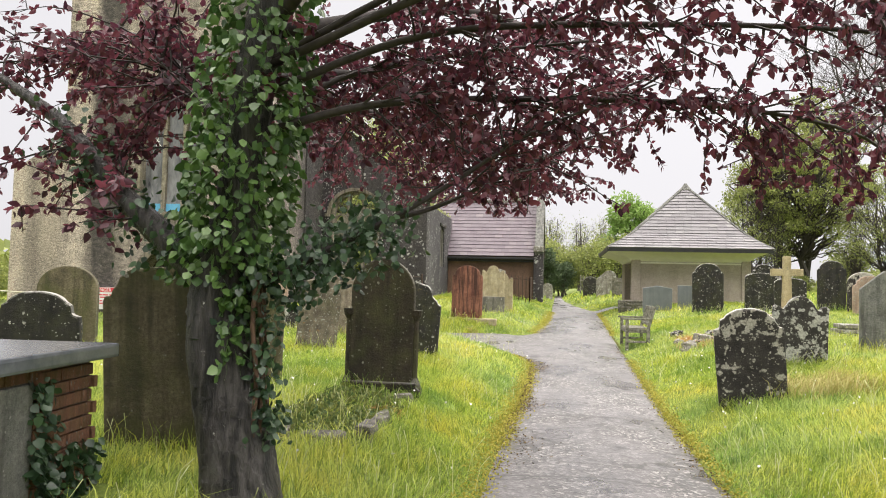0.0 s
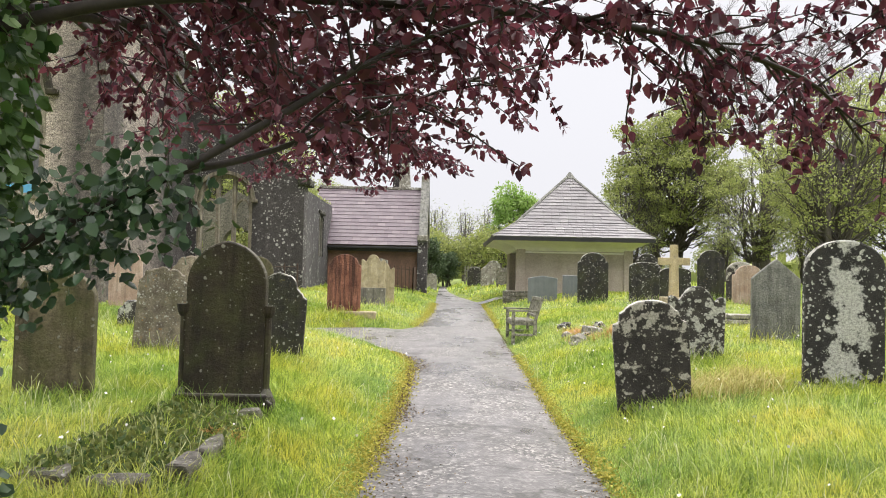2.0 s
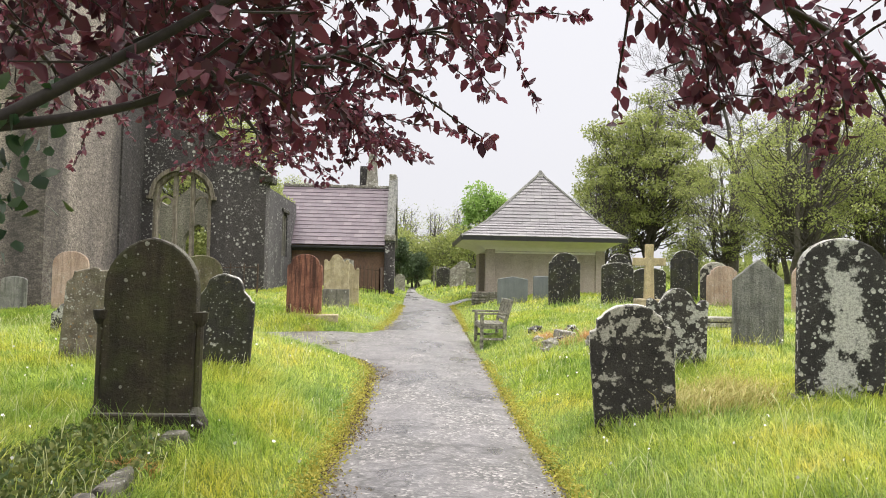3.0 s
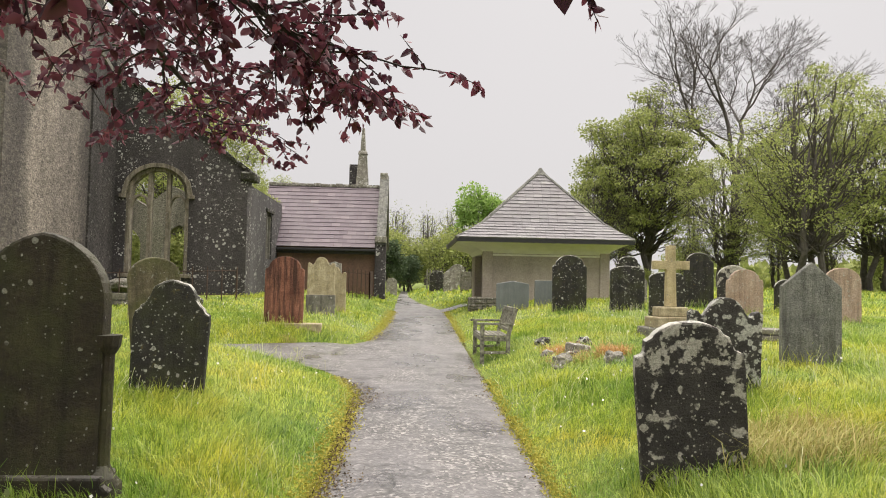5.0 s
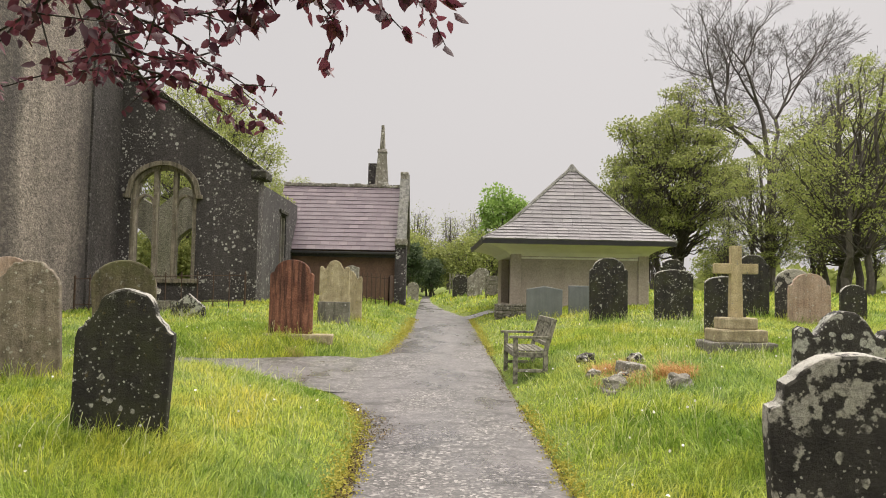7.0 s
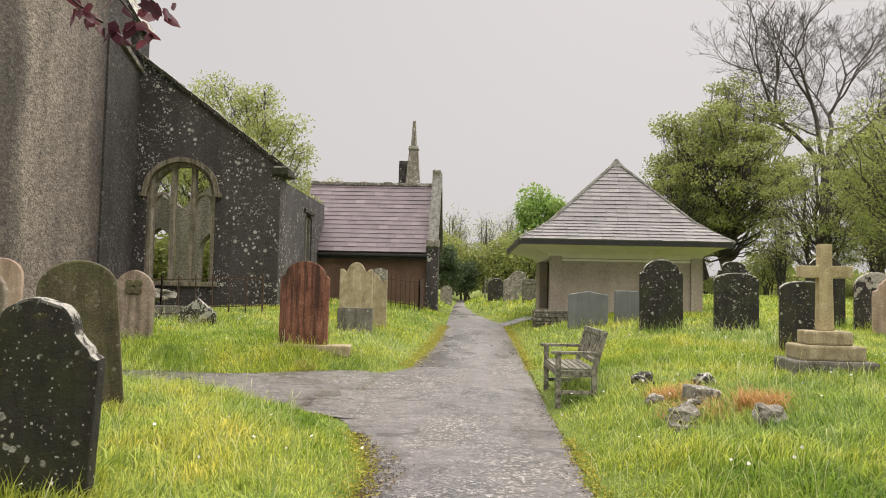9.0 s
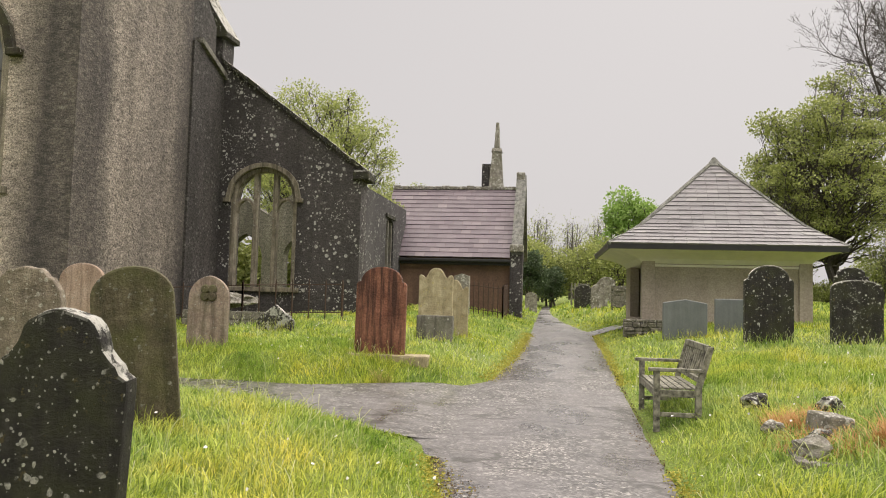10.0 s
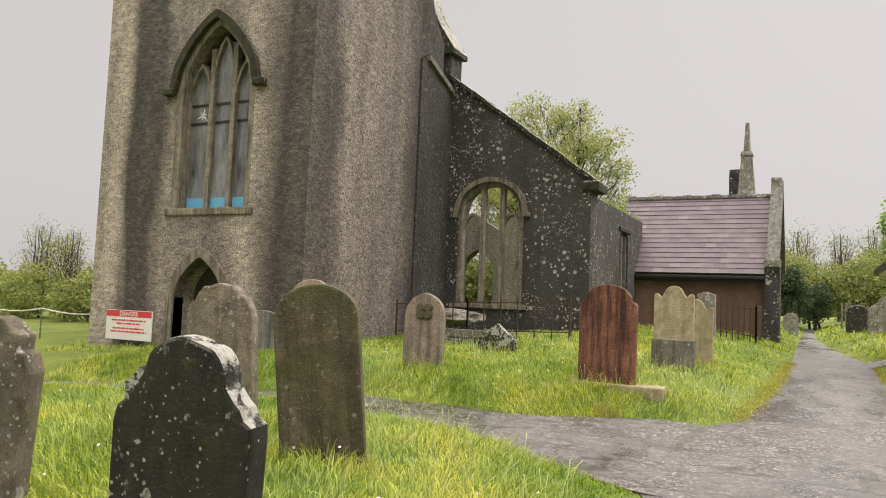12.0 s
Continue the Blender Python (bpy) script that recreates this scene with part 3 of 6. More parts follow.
# tower doorway
doorway = of_church(boxpart("door", (-13.9, -12.4, TY0 + 0.62, TY0 + 0.7, 0.3, 2.7), DOOR_DARK, None, 0, "dark timber door deep in the arch"))
bm = bmesh.new()
bars_arch(bm, -13.95, -12.35, 1.75, 1.0, TY0 - 0.05, TY0 + 0.3, 0.24, True, 0.3)
under(part("door_surround", bm, DRESSED, None, "pale chamfered stone surround"), doorway)
bm = bmesh.new()
box(bm, -13.2, -13.1, TY0 + 0.58, TY0 + 0.63, 0.3, 2.6)
under(part("door_post", bm, DOOR_DARK), doorway)

# aisle gable with open tracery window
GY = 30.0
gwin = arch(-9.6, -7.45, 1.9, 4.6, 0.98, 10, False)
gable = of_church(slab2d([(-10.1, 0.6), (-5.45, 0.6), (-5.45, 5.5), (-10.1, 8.95)], [gwin], GY, GY + 0.7, GABLE_WALL, "aisle_gable"))
gw = of_church(boxpart("window", (-9.75, -7.3, GY - 0.1, GY + 0.4, 1.76, 1.9), DRESSED, None, 0.02, "worn window sill"))
bm = bmesh.new()
bars_arch(bm, -9.6, -7.45, 4.6, 0.98, GY - 0.12, GY + 0.06, 0.14, False)
box(bm, -9.8, -9.6, GY - 0.14, GY + 0.05, 4.5, 4.63, 0.02)
box(bm, -7.45, -7.25, GY - 0.14, GY + 0.05, 4.5, 4.63, 0.02)
under(part("hood_mould", bm, DRESSED), gw)
bm = bmesh.new()
bars_arch(bm, -9.46, -7.59, 4.6, 0.86, GY + 0.05, GY + 0.35, 0.14, False, 1.9)
under(part("jamb", bm, DRESSED), gw)
for xm in (-8.83, -8.2):
    bm = bmesh.new()
    box(bm, xm - 0.075, xm + 0.075, GY + 0.1, GY + 0.32, 1.9, 5.42, 0.03)
    under(part("mullion", bm, DRESSED), gw)
for a, b, sp in ((-9.42, -8.92, 4.2), (-8.12, -7.62, 4.2)):
    bm = bmesh.new()
    bars_arch(bm, a, b, sp, 0.38, GY + 0.12, GY + 0.3, 0.08, False)
    under(part("tracery", bm, DRESSED), gw)
# raking coping of the gable
for i in range(11):
    bm = bmesh.new()
    u0, u1 = i / 11, (i + 1) / 11 - 0.008
    x0, x1 = -10.1 + 4.75 * u0, -10.1 + 4.75 * u1
    z0, z1 = 8.95 - 3.52 * u0, 8.95 - 3.52 * u1
    d = 0.012 * (i % 3)
    vs = [bm.verts.new(p) for p in ((x0, GY - 0.1, z0), (x1, GY - 0.1, z1), (x1, GY - 0.1, z1 + 0.12 + d), (x0, GY - 0.1, z0 + 0.12 + d), (x0, GY + 0.8, z0), (x1, GY + 0.8, z1), (x1, GY + 0.8, z1 + 0.12 + d), (x0, GY + 0.8, z0 + 0.12 + d))]
    for f in ((0, 1, 2, 3), (4, 7, 6, 5), (0, 4, 5, 1), (1, 5, 6, 2), (2, 6, 7, 3), (3, 7, 4, 0)):
        bm.faces.new([vs[k] for k in f])
    of_church(part("coping_stone", bm, BLACK_DOTS))
of_church(boxpart("kneeler", (-5.7, -5.2, GY - 0.12, GY + 0.8, 5.2, 5.5), BLACK_DOTS, None, 0.06))
# aisle side wall, with its narrow window
side = slab2d([(30.7, 0.6), (37.0, 0.6), (37.0, 5.1), (30.7, 5.1)], [arch(33.5, 34.75, 2.6, 4.2, 0.25, 6, False)], -0.3, 0.35, SIDE_WALL, "aisle_wall")
side.matrix_basis = Matrix(((0, -1, 0, -5.75), (1, 0, 0, 0), (0, 0, 1, 0), (0, 0, 0, 1)))
of_church(side)
slit = of_church(boxpart("window", (-5.5, -5.38, 33.35, 34.9, 4.45, 4.6), BLACK_DOTS, None, 0.02, "square label mould"))
for yy in (33.52, 34.1, 34.66):
    bm = bmesh.new()
    box(bm, -5.62, -5.5, yy - 0.05, yy + 0.05, 2.6, 4.4, 0.01)
    under(part("mullion", bm, GREY_STONE), slit)
bm = bmesh.new()
box(bm, -5.66, -5.63, 33.5, 34.75, 2.6, 4.4)
under(part("pane", bm, GLASS_DARK), slit)
# ruined interior seen through the open window
of_church(slab2d([(-20, 0.6), (-5.9, 0.6), (-5.9, 5.4), (-7.5, 5.9), (-9.5, 5.4), (-11.2, 6.2), (-12.4, 5.2), (-13.6, 5.9), (-15, 5.3), (-20, 6)], [arch(-14.2, -12.6, 1.9, 3.4, 0.9), arch(-11.6, -10.0, 1.9, 3.4, 0.9), arch(-9.2, -7.8, 1.9, 3.2, 0.8)], 40.0, 40.6, RUIN_WALL, "ruin_wall"))
of_church(boxpart("nave_wall", (-10.75, -10.1, GY + 0.7, 31.8, 0.6, 7.5), RUIN_WALL, None, 0.05))
for yy in (34.0, 37.5):
    bm = bmesh.new()
    tube(bm, [(-8.45 + 0.25 * (yy - 34), yy, 0.6), (-8.45 + 0.25 * (yy - 34), yy, 3.6)], [0.2, 0.17], 10)
    box(bm, -8.75 + 0.25 * (yy - 34), -8.15 + 0.25 * (yy - 34), yy - 0.3, yy + 0.3, 3.6, 4.3, 0.08)
    of_church(part("nave_pier", bm, RUIN_WALL))
of_church(boxpart("aisle_floor", (-10.1, -5.75, GY + 0.7, 40, 0.9, 1.25), TURF, None, 0))
# dark link between tower and gable, with set-offs
bm = bmesh.new()
for prof in (((28.0, 0.5), (30.0, 0.5), (30.0, 8.4), (28.4, 8.95), (28.0, 8.95)),):
    a = [bm.verts.new((-10.9, y, z)) for y, z in prof]
    b = [bm.verts.new((-9.98, y, z)) for y, z in prof]
    bm.faces.new(a[::-1])
    bm.faces.new(b)
    for i in range(len(a)):
        bm.faces.new((a[i], a[(i + 1) % len(a)], b[(i + 1) % len(a)], b[i]))
of_church(part("buttress", bm, LINK_WALL))
bm = bmesh.new()
for prof in (((28.3, 8.97), (30.12, 8.32), (30.12, 8.48), (28.3, 9.13)),):
    a = [bm.verts.new((-10.9, y, z)) for y, z in prof]
    b = [bm.verts.new((-9.88, y, z)) for y, z in prof]
    bm.faces.new(a[::-1])
    bm.faces.new(b)
    for i in range(len(a)):
        bm.faces.new((a[i], a[(i + 1) % len(a)], b[(i + 1) % len(a)], b[i]))
of_church(part("buttress_coping", bm, GREY_STONE))
of_church(boxpart("nave_gable", (-13.0, -10.12, 30.1, 30.9, 0.6, 9.75), GABLE_WALL, None, 0.02))
bm = bmesh.new()
prof = ((-11.2, 9.75), (-9.95, 9.75), (-9.95, 9.9), (-10.5, 10.75), (-11.2, 12.2))
a = [bm.verts.new((x, 29.95, z)) for x, z in prof]
b = [bm.verts.new((x, 30.95, z)) for x, z in prof]
bm.faces.new(a[::-1])
bm.faces.new(b)
for i in range(5):
    bm.faces.new((a[i], a[(i + 1) % 5], b[(i + 1) % 5], b[i]))
of_church(part("set_off", bm, BLACK_DOTS))
bm = bmesh.new()
prof = ((28.0, 8.9), (29.6, 8.4), (29.6, 9.9), (29.0, 10.5), (28.0, 12.6))
a = [bm.verts.new((-10.9, y, z)) for y, z in prof]
b = [bm.verts.new((-10.12, y, z)) for y, z in prof]
bm.faces.new(a[::-1])
bm.faces.new(b)
for i in range(5):
    bm.faces.new((a[i], a[(i + 1) % 5], b[(i + 1) % 5], b[i]))
of_church(part("upper_buttress", bm, LINK_WALL))
# north aisle beyond the tower
of_church(slab2d([(-24.6, 0), (-16.9, 0), (-16.9, 11.15), (-24.6, 6.53)], [], 30.0, 30.7, TOWER_WALL, "aisle_gable"))


# ---- vestry and shed ----
def slates(corners, row, wide, parent, seed, single=False):
    """Courses of single slates laid over a four-cornered slope: lower left, lower right, upper right, upper left."""
    a, b, c, d = [Vector(p) for p in corners]
    up = ((d + c) - (a + b)) / 2
    n = (b - a).cross(d - a).normalized()
    rows = max(1, round(up.length / row))
    rnd = random.Random(seed)
    verts, faces = [], []
    for r in range(rows):
        u0, u1 = r / rows, min(1.0, (r + 1.25) / rows)
        l0, r0, l1, r1 = a.lerp(d, u0), b.lerp(c, u0), a.lerp(d, u1), b.lerp(c, u1)
        count = max(1, round((r0 - l0).length / wide))
        for k in range(count + 1):
            s0, s1 = (k - 0.5 * (r % 2)) / count, (k + 1 - 0.5 * (r % 2)) / count - 0.006 / max(0.3, (r0 - l0).length)
            s0, s1 = max(0, s0), min(1, s1)
            if s1 - s0 < 0.02 / count:
                continue
            jit = rnd.uniform(0, 0.012)
            lo = [l0.lerp(r0, s) for s in (s0, s1)]
            hi = [l1.lerp(r1, s) for s in (s0, s1)]
            base = len(verts)
            for p, h in ((lo[0], 0.018), (lo[1], 0.018), (hi[1], 0.0), (hi[0], 0.0)):
                verts.append(tuple(p + n * (h + jit * (h > 0) + 0.012)))
            for p in (lo[0], lo[1]):
                verts.append(tuple(p + n * 0.002))
            faces += [tuple(base + i for i in f) for f in ((0, 1, 2, 3), (4, 5, 1, 0))]
            if single:
                raw("slate", verts, faces, SLATE_PURPLE if parent.name == "vestry" else SLATE_ONE, parent)
                verts, faces = [], []
    if not single:
        tagged(raw("roof_slates", verts, faces, SLATE, parent), kind="stuff")


vestry = tagged(empty("vestry", 0, 0, 0), "low brown-rendered vestry with a purple slate roof", "outbuilding")
bm = bmesh.new()
prof = [(36.1, 0.7), (40.9, 0.7), (40.9, 3.3), (38.5, 6.05), (36.1, 3.3)]
a = [bm.verts.new((-5.6, y, z)) for y, z in prof]
b = [bm.verts.new((-1.0, y, z)) for y, z in prof]
bm.faces.new(a)
bm.faces.new(b[::-1])
for i in range(5):
    bm.faces.new((a[i], b[i], b[(i + 1) % 5], a[(i + 1) % 5]))
part("wall", bm, VESTRY_WALL, vestry)
slates([(-6.3, 35.85, 3.22), (-1.2, 35.85, 3.22), (-1.2, 38.5, 6.2), (-6.3, 38.5, 6.2)], 0.25, 0.36, vestry, 3, True)
slates([(-1.2, 41.15, 3.22), (-6.3, 41.15, 3.22), (-6.3, 38.5, 6.2), (-1.2, 38.5, 6.2)], 0.25, 0.36, vestry, 4)
bm = bmesh.new()
for i in range(15):
    x = -6.3 + i * 0.34
    box(bm, x, x + 0.32, 38.36, 38.64, 6.13, 6.27 + 0.03 * (i % 3 == 0), 0.03)
part("ridge_tile", bm, PALE_LICHEN, vestry, "lichen-covered ridge tiles")
boxpart("gutter", (-5.6, -1.05, 35.78, 35.92, 3.05, 3.17), BLACK_PAINT, vestry, 0.03)
boxpart("fascia", (-5.6, -1.0, 36.02, 36.1, 2.95, 3.12), BLACK_PAINT, vestry, 0.005)
# gable parapet at the path end
bm = bmesh.new()
prof = [(35.7, 3.35), (35.7, 3.7), (38.5, 6.75), (41.3, 3.7), (41.3, 3.35), (38.5, 6.3)]
a = [bm.verts.new((-1.2, y, z)) for y, z in prof]
b = [bm.verts.new((-0.8, y, z)) for y, z in prof]
bm.faces.new(a)
bm.faces.new(b[::-1])
for i in range(6):
    bm.faces.new((a[i], b[i], b[(i + 1) % 6], a[(i + 1) % 6]))
part("parapet", bm, SLATE_GREY, vestry)
boxpart("kneeler_stone", (-1.26, -0.76, 35.6, 36.2, 3.45, 3.72), PALE_LICHEN, vestry, 0.04)
boxpart("buttress", (-1.25, -0.78, 35.75, 36.4, 0.7, 3.45), GABLE_WALL, vestry, 0.03)
boxpart("apex_stone", (-1.2, -0.85, 38.3, 38.7, 6.35, 6.85), PALE_LICHEN, vestry, 0.05)
bm = bmesh.new()
for z0, z1, w0, w1 in ((6.0, 7.75, 0.34, 0.2), (7.75, 7.9, 0.24, 0.2), (7.9, 9.0, 0.1, 0.05)):
    bmesh.ops.create_cone(bm, cap_ends=True, segments=8 if z0 > 7.85 else 4, radius1=w0 * 1.3, radius2=w1 * 1.3, depth=z1 - z0, matrix=Matrix.Translation((-2.05, 38.8, (z0 + z1) / 2)) @ Matrix.Rotation(radians(45), 4, "Z"))
part("pinnacle", bm, PALE_LICHEN, vestry, "slender pale stone pinnacle")
boxpart("chimney", (-2.68, -2.3, 38.9, 39.4, 6.0, 7.3), GABLE_WALL, vestry, 0.04)

shed = tagged(empty("shelter", 0, 0, 0), "small grey-rendered shelter with a hipped slate roof and white coved eaves", "shelter")
SY = 28.7
boxpart("wall", (2.95, 6.9, SY, SY + 0.25, 0.7, 2.9), SHED_WALL, shed, 0)
boxpart("wall", (6.65, 6.9, SY + 0.25, SY + 4.0, 0.7, 2.9), SHED_WALL, shed, 0)
boxpart("wall", (2.68, 6.9, SY + 4.0, SY + 4.25, 0.7, 2.9), SHED_WALL, shed, 0)
boxpart("wall", (2.68, 2.93, SY + 3.0, SY + 4.0, 0.7, 2.9), SHED_WALL, shed, 0)
boxpart("wall", (2.68, 2.93, SY + 0.2, SY + 3.0, 0.7, 1.3), SHED_WALL, shed, 0, "low wall below the opening")
boxpart("pilaster", (2.66, 3.0, SY - 0.06, SY + 0.2, 0.7, 2.9), SHED_WALL, shed, 0.02)
boxpart("pilaster", (6.62, 6.95, SY - 0.06, SY + 0.2, 0.7, 2.9), SHED_WALL, shed, 0.02)
boxpart("string_course", (3.0, 6.62, SY - 0.035, SY + 0.02, 2.72, 2.78), WHITE_COVE, shed, 0.01)
E0, E1, F0, F1, EZ = 1.72, 7.55, SY - 0.85, SY + 5.0, 3.26
AP = (4.98, SY + 2.35, 5.95)
bm = bmesh.new()
rings = []
for k in range(7):
    u = k / 6
    s = math.sin(u * math.pi / 2) ** 1.5
    x0, x1, y0, y1 = 2.68 + (E0 + 0.06 - 2.68) * s, 6.9 + (E1 - 0.06 - 6.9) * s, SY - 0.01 + (F0 + 0.06 - SY) * s, SY + 4.25 + (F1 - 0.06 - SY - 4.25) * s
    z = 2.8 + (EZ - 0.1 - 2.8) * math.sin(u * math.pi / 2) ** 0.8
    rings.append([bm.verts.new(p) for p in ((x0, y0, z), (x1, y0, z), (x1, y1, z), (x0, y1, z))])
for a, b in zip(rings, rings[1:]):
    for i in range(4):
        bm.faces.new((a[i], a[(i + 1) % 4], b[(i + 1) % 4], b[i]))
bm.faces.new(rings[0])
part("cove", bm, WHITE_COVE, shed, "white plaster cove under the eaves")
bm = bmesh.new()
for d in ((E0, E1, F0, F0 + 0.05), (E0, E1, F1 - 0.05, F1), (E0, E0 + 0.05, F0 + 0.05, F1 - 0.05), (E1 - 0.05, E1, F0 + 0.05, F1 - 0.05)):
    box(bm, *d, EZ - 0.13, EZ + 0.01)
part("fascia", bm, BLACK_PAINT, shed)
cs = [(E0, F0), (E1, F0), (E1, F1), (E0, F1)]
apex = Vector(AP)
for i in range(4):
    p, q = cs[i], cs[(i + 1) % 4]
    lo = [Vector((*p, EZ)), Vector((*q, EZ))]
    # bell-cast eaves: a flatter first third
    mid = []
    for v in lo:
        m = v.lerp(apex, 0.3)
        m.z -= 0.2
        mid.append(m)
    slates([lo[0], lo[1], mid[1], mid[0]], 0.2, 0.32, shed, 20 + i, i in (0, 3))
    slates([mid[0], mid[1], apex, apex], 0.2, 0.32, shed, 30 + i, i == 0)
    bm = bmesh.new()
    bm.faces.new([bm.verts.new(v - Vector((0, 0, 0.02))) for v in (lo[0], lo[1], mid[1], mid[0])])
    bm.faces.new([bm.verts.new(v - Vector((0, 0, 0.02))) for v in (mid[0], mid[1], apex)])
    part("roof_board", bm, BLACK_PAINT, shed)
    bm = bmesh.new()
    tube(bm, [lo[0], lo[0].lerp(mid[0], 0.5) - Vector((0, 0, 0.03)), mid[0], apex + Vector((0, 0, 0.03))], [0.06, 0.06, 0.06, 0.06], 6)
    part("hip_tile", bm, SLATE_GREY, shed)
bm = bmesh.new()
bmesh.ops.create_cone(bm, cap_ends=True, segments=4, radius1=0.3, radius2=0.05, depth=0.28, matrix=Matrix.Translation((AP[0], AP[1], AP[2] + 0.0)) @ Matrix.Rotation(radians(45), 4, "Z"))
part("finial", bm, SLATE_GREY, shed)


# ---- gravestones ----
def profile(kind, w, h):
    """Front outline of a headstone, from the lower left anticlockwise."""
    c, p = w / 2, [(-w / 2, -0.35), (w / 2, -0.35)]
    arc = lambda r, z, n=14, a0=0, a1=180, cx=0, sq=1: [(cx + r * math.cos(radians(a0 + (a1 - a0) * i / n)), z + sq * r * math.sin(radians(a0 + (a1 - a0) * i / n))) for i in range(n + 1)]
    if kind == "round":
        return p + arc(c, h - c * 0.8, 16, 0, 180, 0, 0.8)
    if kind == "low_round":
        return p + arc(c, h - c * 0.35, 14, 0, 180, 0, 0.35)
    if kind == "gothic":
        z = h - c * 1.12
        xs = [c * math.cos(math.pi * i / 20) for i in range(21)]
        return p + [(px, z + 1.12 / 1.183 * math.sqrt(max(0.0, (1.2 * c) ** 2 - (abs(px) + 0.2 * c) ** 2))) for px in xs]
    if kind == "shoulder":
        r = c * 0.66
        z = h - r * 0.85
        side = [(c, z - 0.12), (c * 0.97, z - 0.02), (c * 0.84, z), (c * 0.8, z + 0.02), (c * 0.76, z + 0.1)]
        return p + side + [(r * math.cos(t), z + 0.1 + (h - z - 0.1) * math.sin(t)) for t in [math.pi * i / 14 for i in range(1, 14)]] + [(-x, zz) for x, zz in reversed(side)]
    if kind == "steep":
        r, z = c * 0.58, h - 0.3
        side = [(c, z - 0.13), (c * 0.98, z - 0.06), (c * 0.86, z - 0.03), (c * 0.78, z + 0.02), (c * 0.7, z + 0.04), (c * 0.6, z + 0.1)]
        return p + side + [(r * math.cos(t), z + 0.1 + 0.2 * math.sin(t)) for t in [math.pi * i / 14 for i in range(1, 14)]] + [(-x, zz) for x, zz in reversed(side)]
    if kind == "wavy":
        z = h - 0.2
        side = [(c, z - 0.13), (c, z + 0.02), (c * 0.9, z + 0.055), (c * 0.76, z + 0.04), (c * 0.64, z - 0.02), (c * 0.55, z + 0.02)]
        return p + side + [(0.48 * c * math.cos(t), z + 0.03 + 0.17 * math.sin(t)) for t in [math.pi * i / 10 for i in range(1, 10)]] + [(-x, zz) for x, zz in reversed(side)]
    if kind == "point":
        return p + [(c, h - c * 0.85), (c * 0.86, h - c * 0.72), (c * 0.12, h - 0.03), (0, h), (-c * 0.12, h - 0.03), (-c * 0.86, h - c * 0.72), (-c, h - c * 0.85)]
    if kind == "low_point":
        return p + [(c, h - 0.1), (c * 0.96, h - 0.08), (0, h), (-c * 0.96, h - 0.08), (-c, h - 0.1)]
    if kind == "notch_round":
        r = c * 0.82
        z = h - r * 0.72
        return p + [(c, z - 0.05), (c * 0.93, z - 0.01), (r, z)] + [(r * math.cos(t), z + 0.72 * r * math.sin(t)) for t in [math.pi * i / 14 for i in range(1, 14)]] + [(-r, z), (-c * 0.93, z - 0.01), (-c, z - 0.05)]
    return p + [(c, h), (-c, h)]


def slab_mesh(bm, pts, t, bevel=0.012, y=0.0):
    f = bm.faces.new([bm.verts.new((x, y - t / 2, z)) for x, z in pts])
    r = bmesh.ops.extrude_face_region(bm, geom=[f])
    bmesh.ops.translate(bm, verts=[v for v in r["geom"] if isinstance(v, bmesh.types.BMVert)], vec=(0, t, 0))
    bm.normal_update()
    if bevel:
        edges = [e for e in bm.edges if e.is_manifold and e.calc_face_angle(0) > 1.2]
        bmesh.ops.bevel(bm, geom=edges, offset=bevel, segments=2, affect="EDGES", profile=0.6)


def headstone(label, x, y, w, h, t, kind, material, rz=0, lean=0, tip=0, dz=0.0, taper=0.0, rough=0.0):
    bm = bmesh.new()
    pts = profile(kind, w, h)
    pts = [(px * (1 - taper * (1 - max(0, pz) / h)), pz) for px, pz in pts]
    if rough:
        pts = [(px + rough * noise.noise((px * 9, pz * 9, x)), pz + rough * noise.noise((px * 9, pz * 9, x + 9)) * (pz > 0)) for px, pz in pts]
    slab_mesh(bm, pts, t, min(0.02, t * 0.18))
    ob = part("headstone", bm, material)
    ob.matrix_basis = pose(x, y, gz(x, y) + dz, tip, lean, rz)
    STONES.append((x, y, w, rz))
    return tagged(ob, label, "gravestone")


STONES = []


def feature(ob, name, bm, material, label=""):
    """A part fixed on a headstone, in its own coordinates."""
    return part(name, bm, material, ob, label)


# left of the path
headstone("tall brown mossy slab headstone with worn shoulders beside the ivy tree", -2.92, 5.15, 0.74, 1.36, 0.12, "notch_round", MOSS_STONE, 8, -2, 3, 0, 0.0, 0.03)
headstone("brown mossy slab headstone half hidden by the tree", -3.66, 8.55, 0.72, 1.25, 0.12, "round", MOSS_STONE, 6, 1, 2)
arched = headstone("dark damp arched headstone with side columns and plinth", -2.14, 8.9, 0.78, 1.66, 0.16, "gothic", DARK_MOSS, 3, 0.5, 0)
for sx in (-1, 1):
    bm = bmesh.new()
    tube(bm, [(sx * 0.405, -0.02, 0.18), (sx * 0.405, -0.02, 0.9)], [0.045, 0.045], 10)
    feature(arched, "column", bm, DARK_MOSS)
    bm = bmesh.new()
    tube(bm, [(sx * 0.405, -0.02, 0.9), (sx * 0.405, -0.02, 0.95), (sx * 0.405, -0.02, 1.02)], [0.05, 0.075, 0.085], 10)
    feature(arched, "capital", bm, DARK_MOSS)
    bm = bmesh.new()
    tube(bm, [(sx * 0.405, -0.02, 0.06), (sx * 0.405, -0.02, 0.12), (sx * 0.405, -0.02, 0.2)], [0.1, 0.085, 0.05], 10)
    feature(arched, "column_base", bm, DARK_MOSS)
bm = bmesh.new()
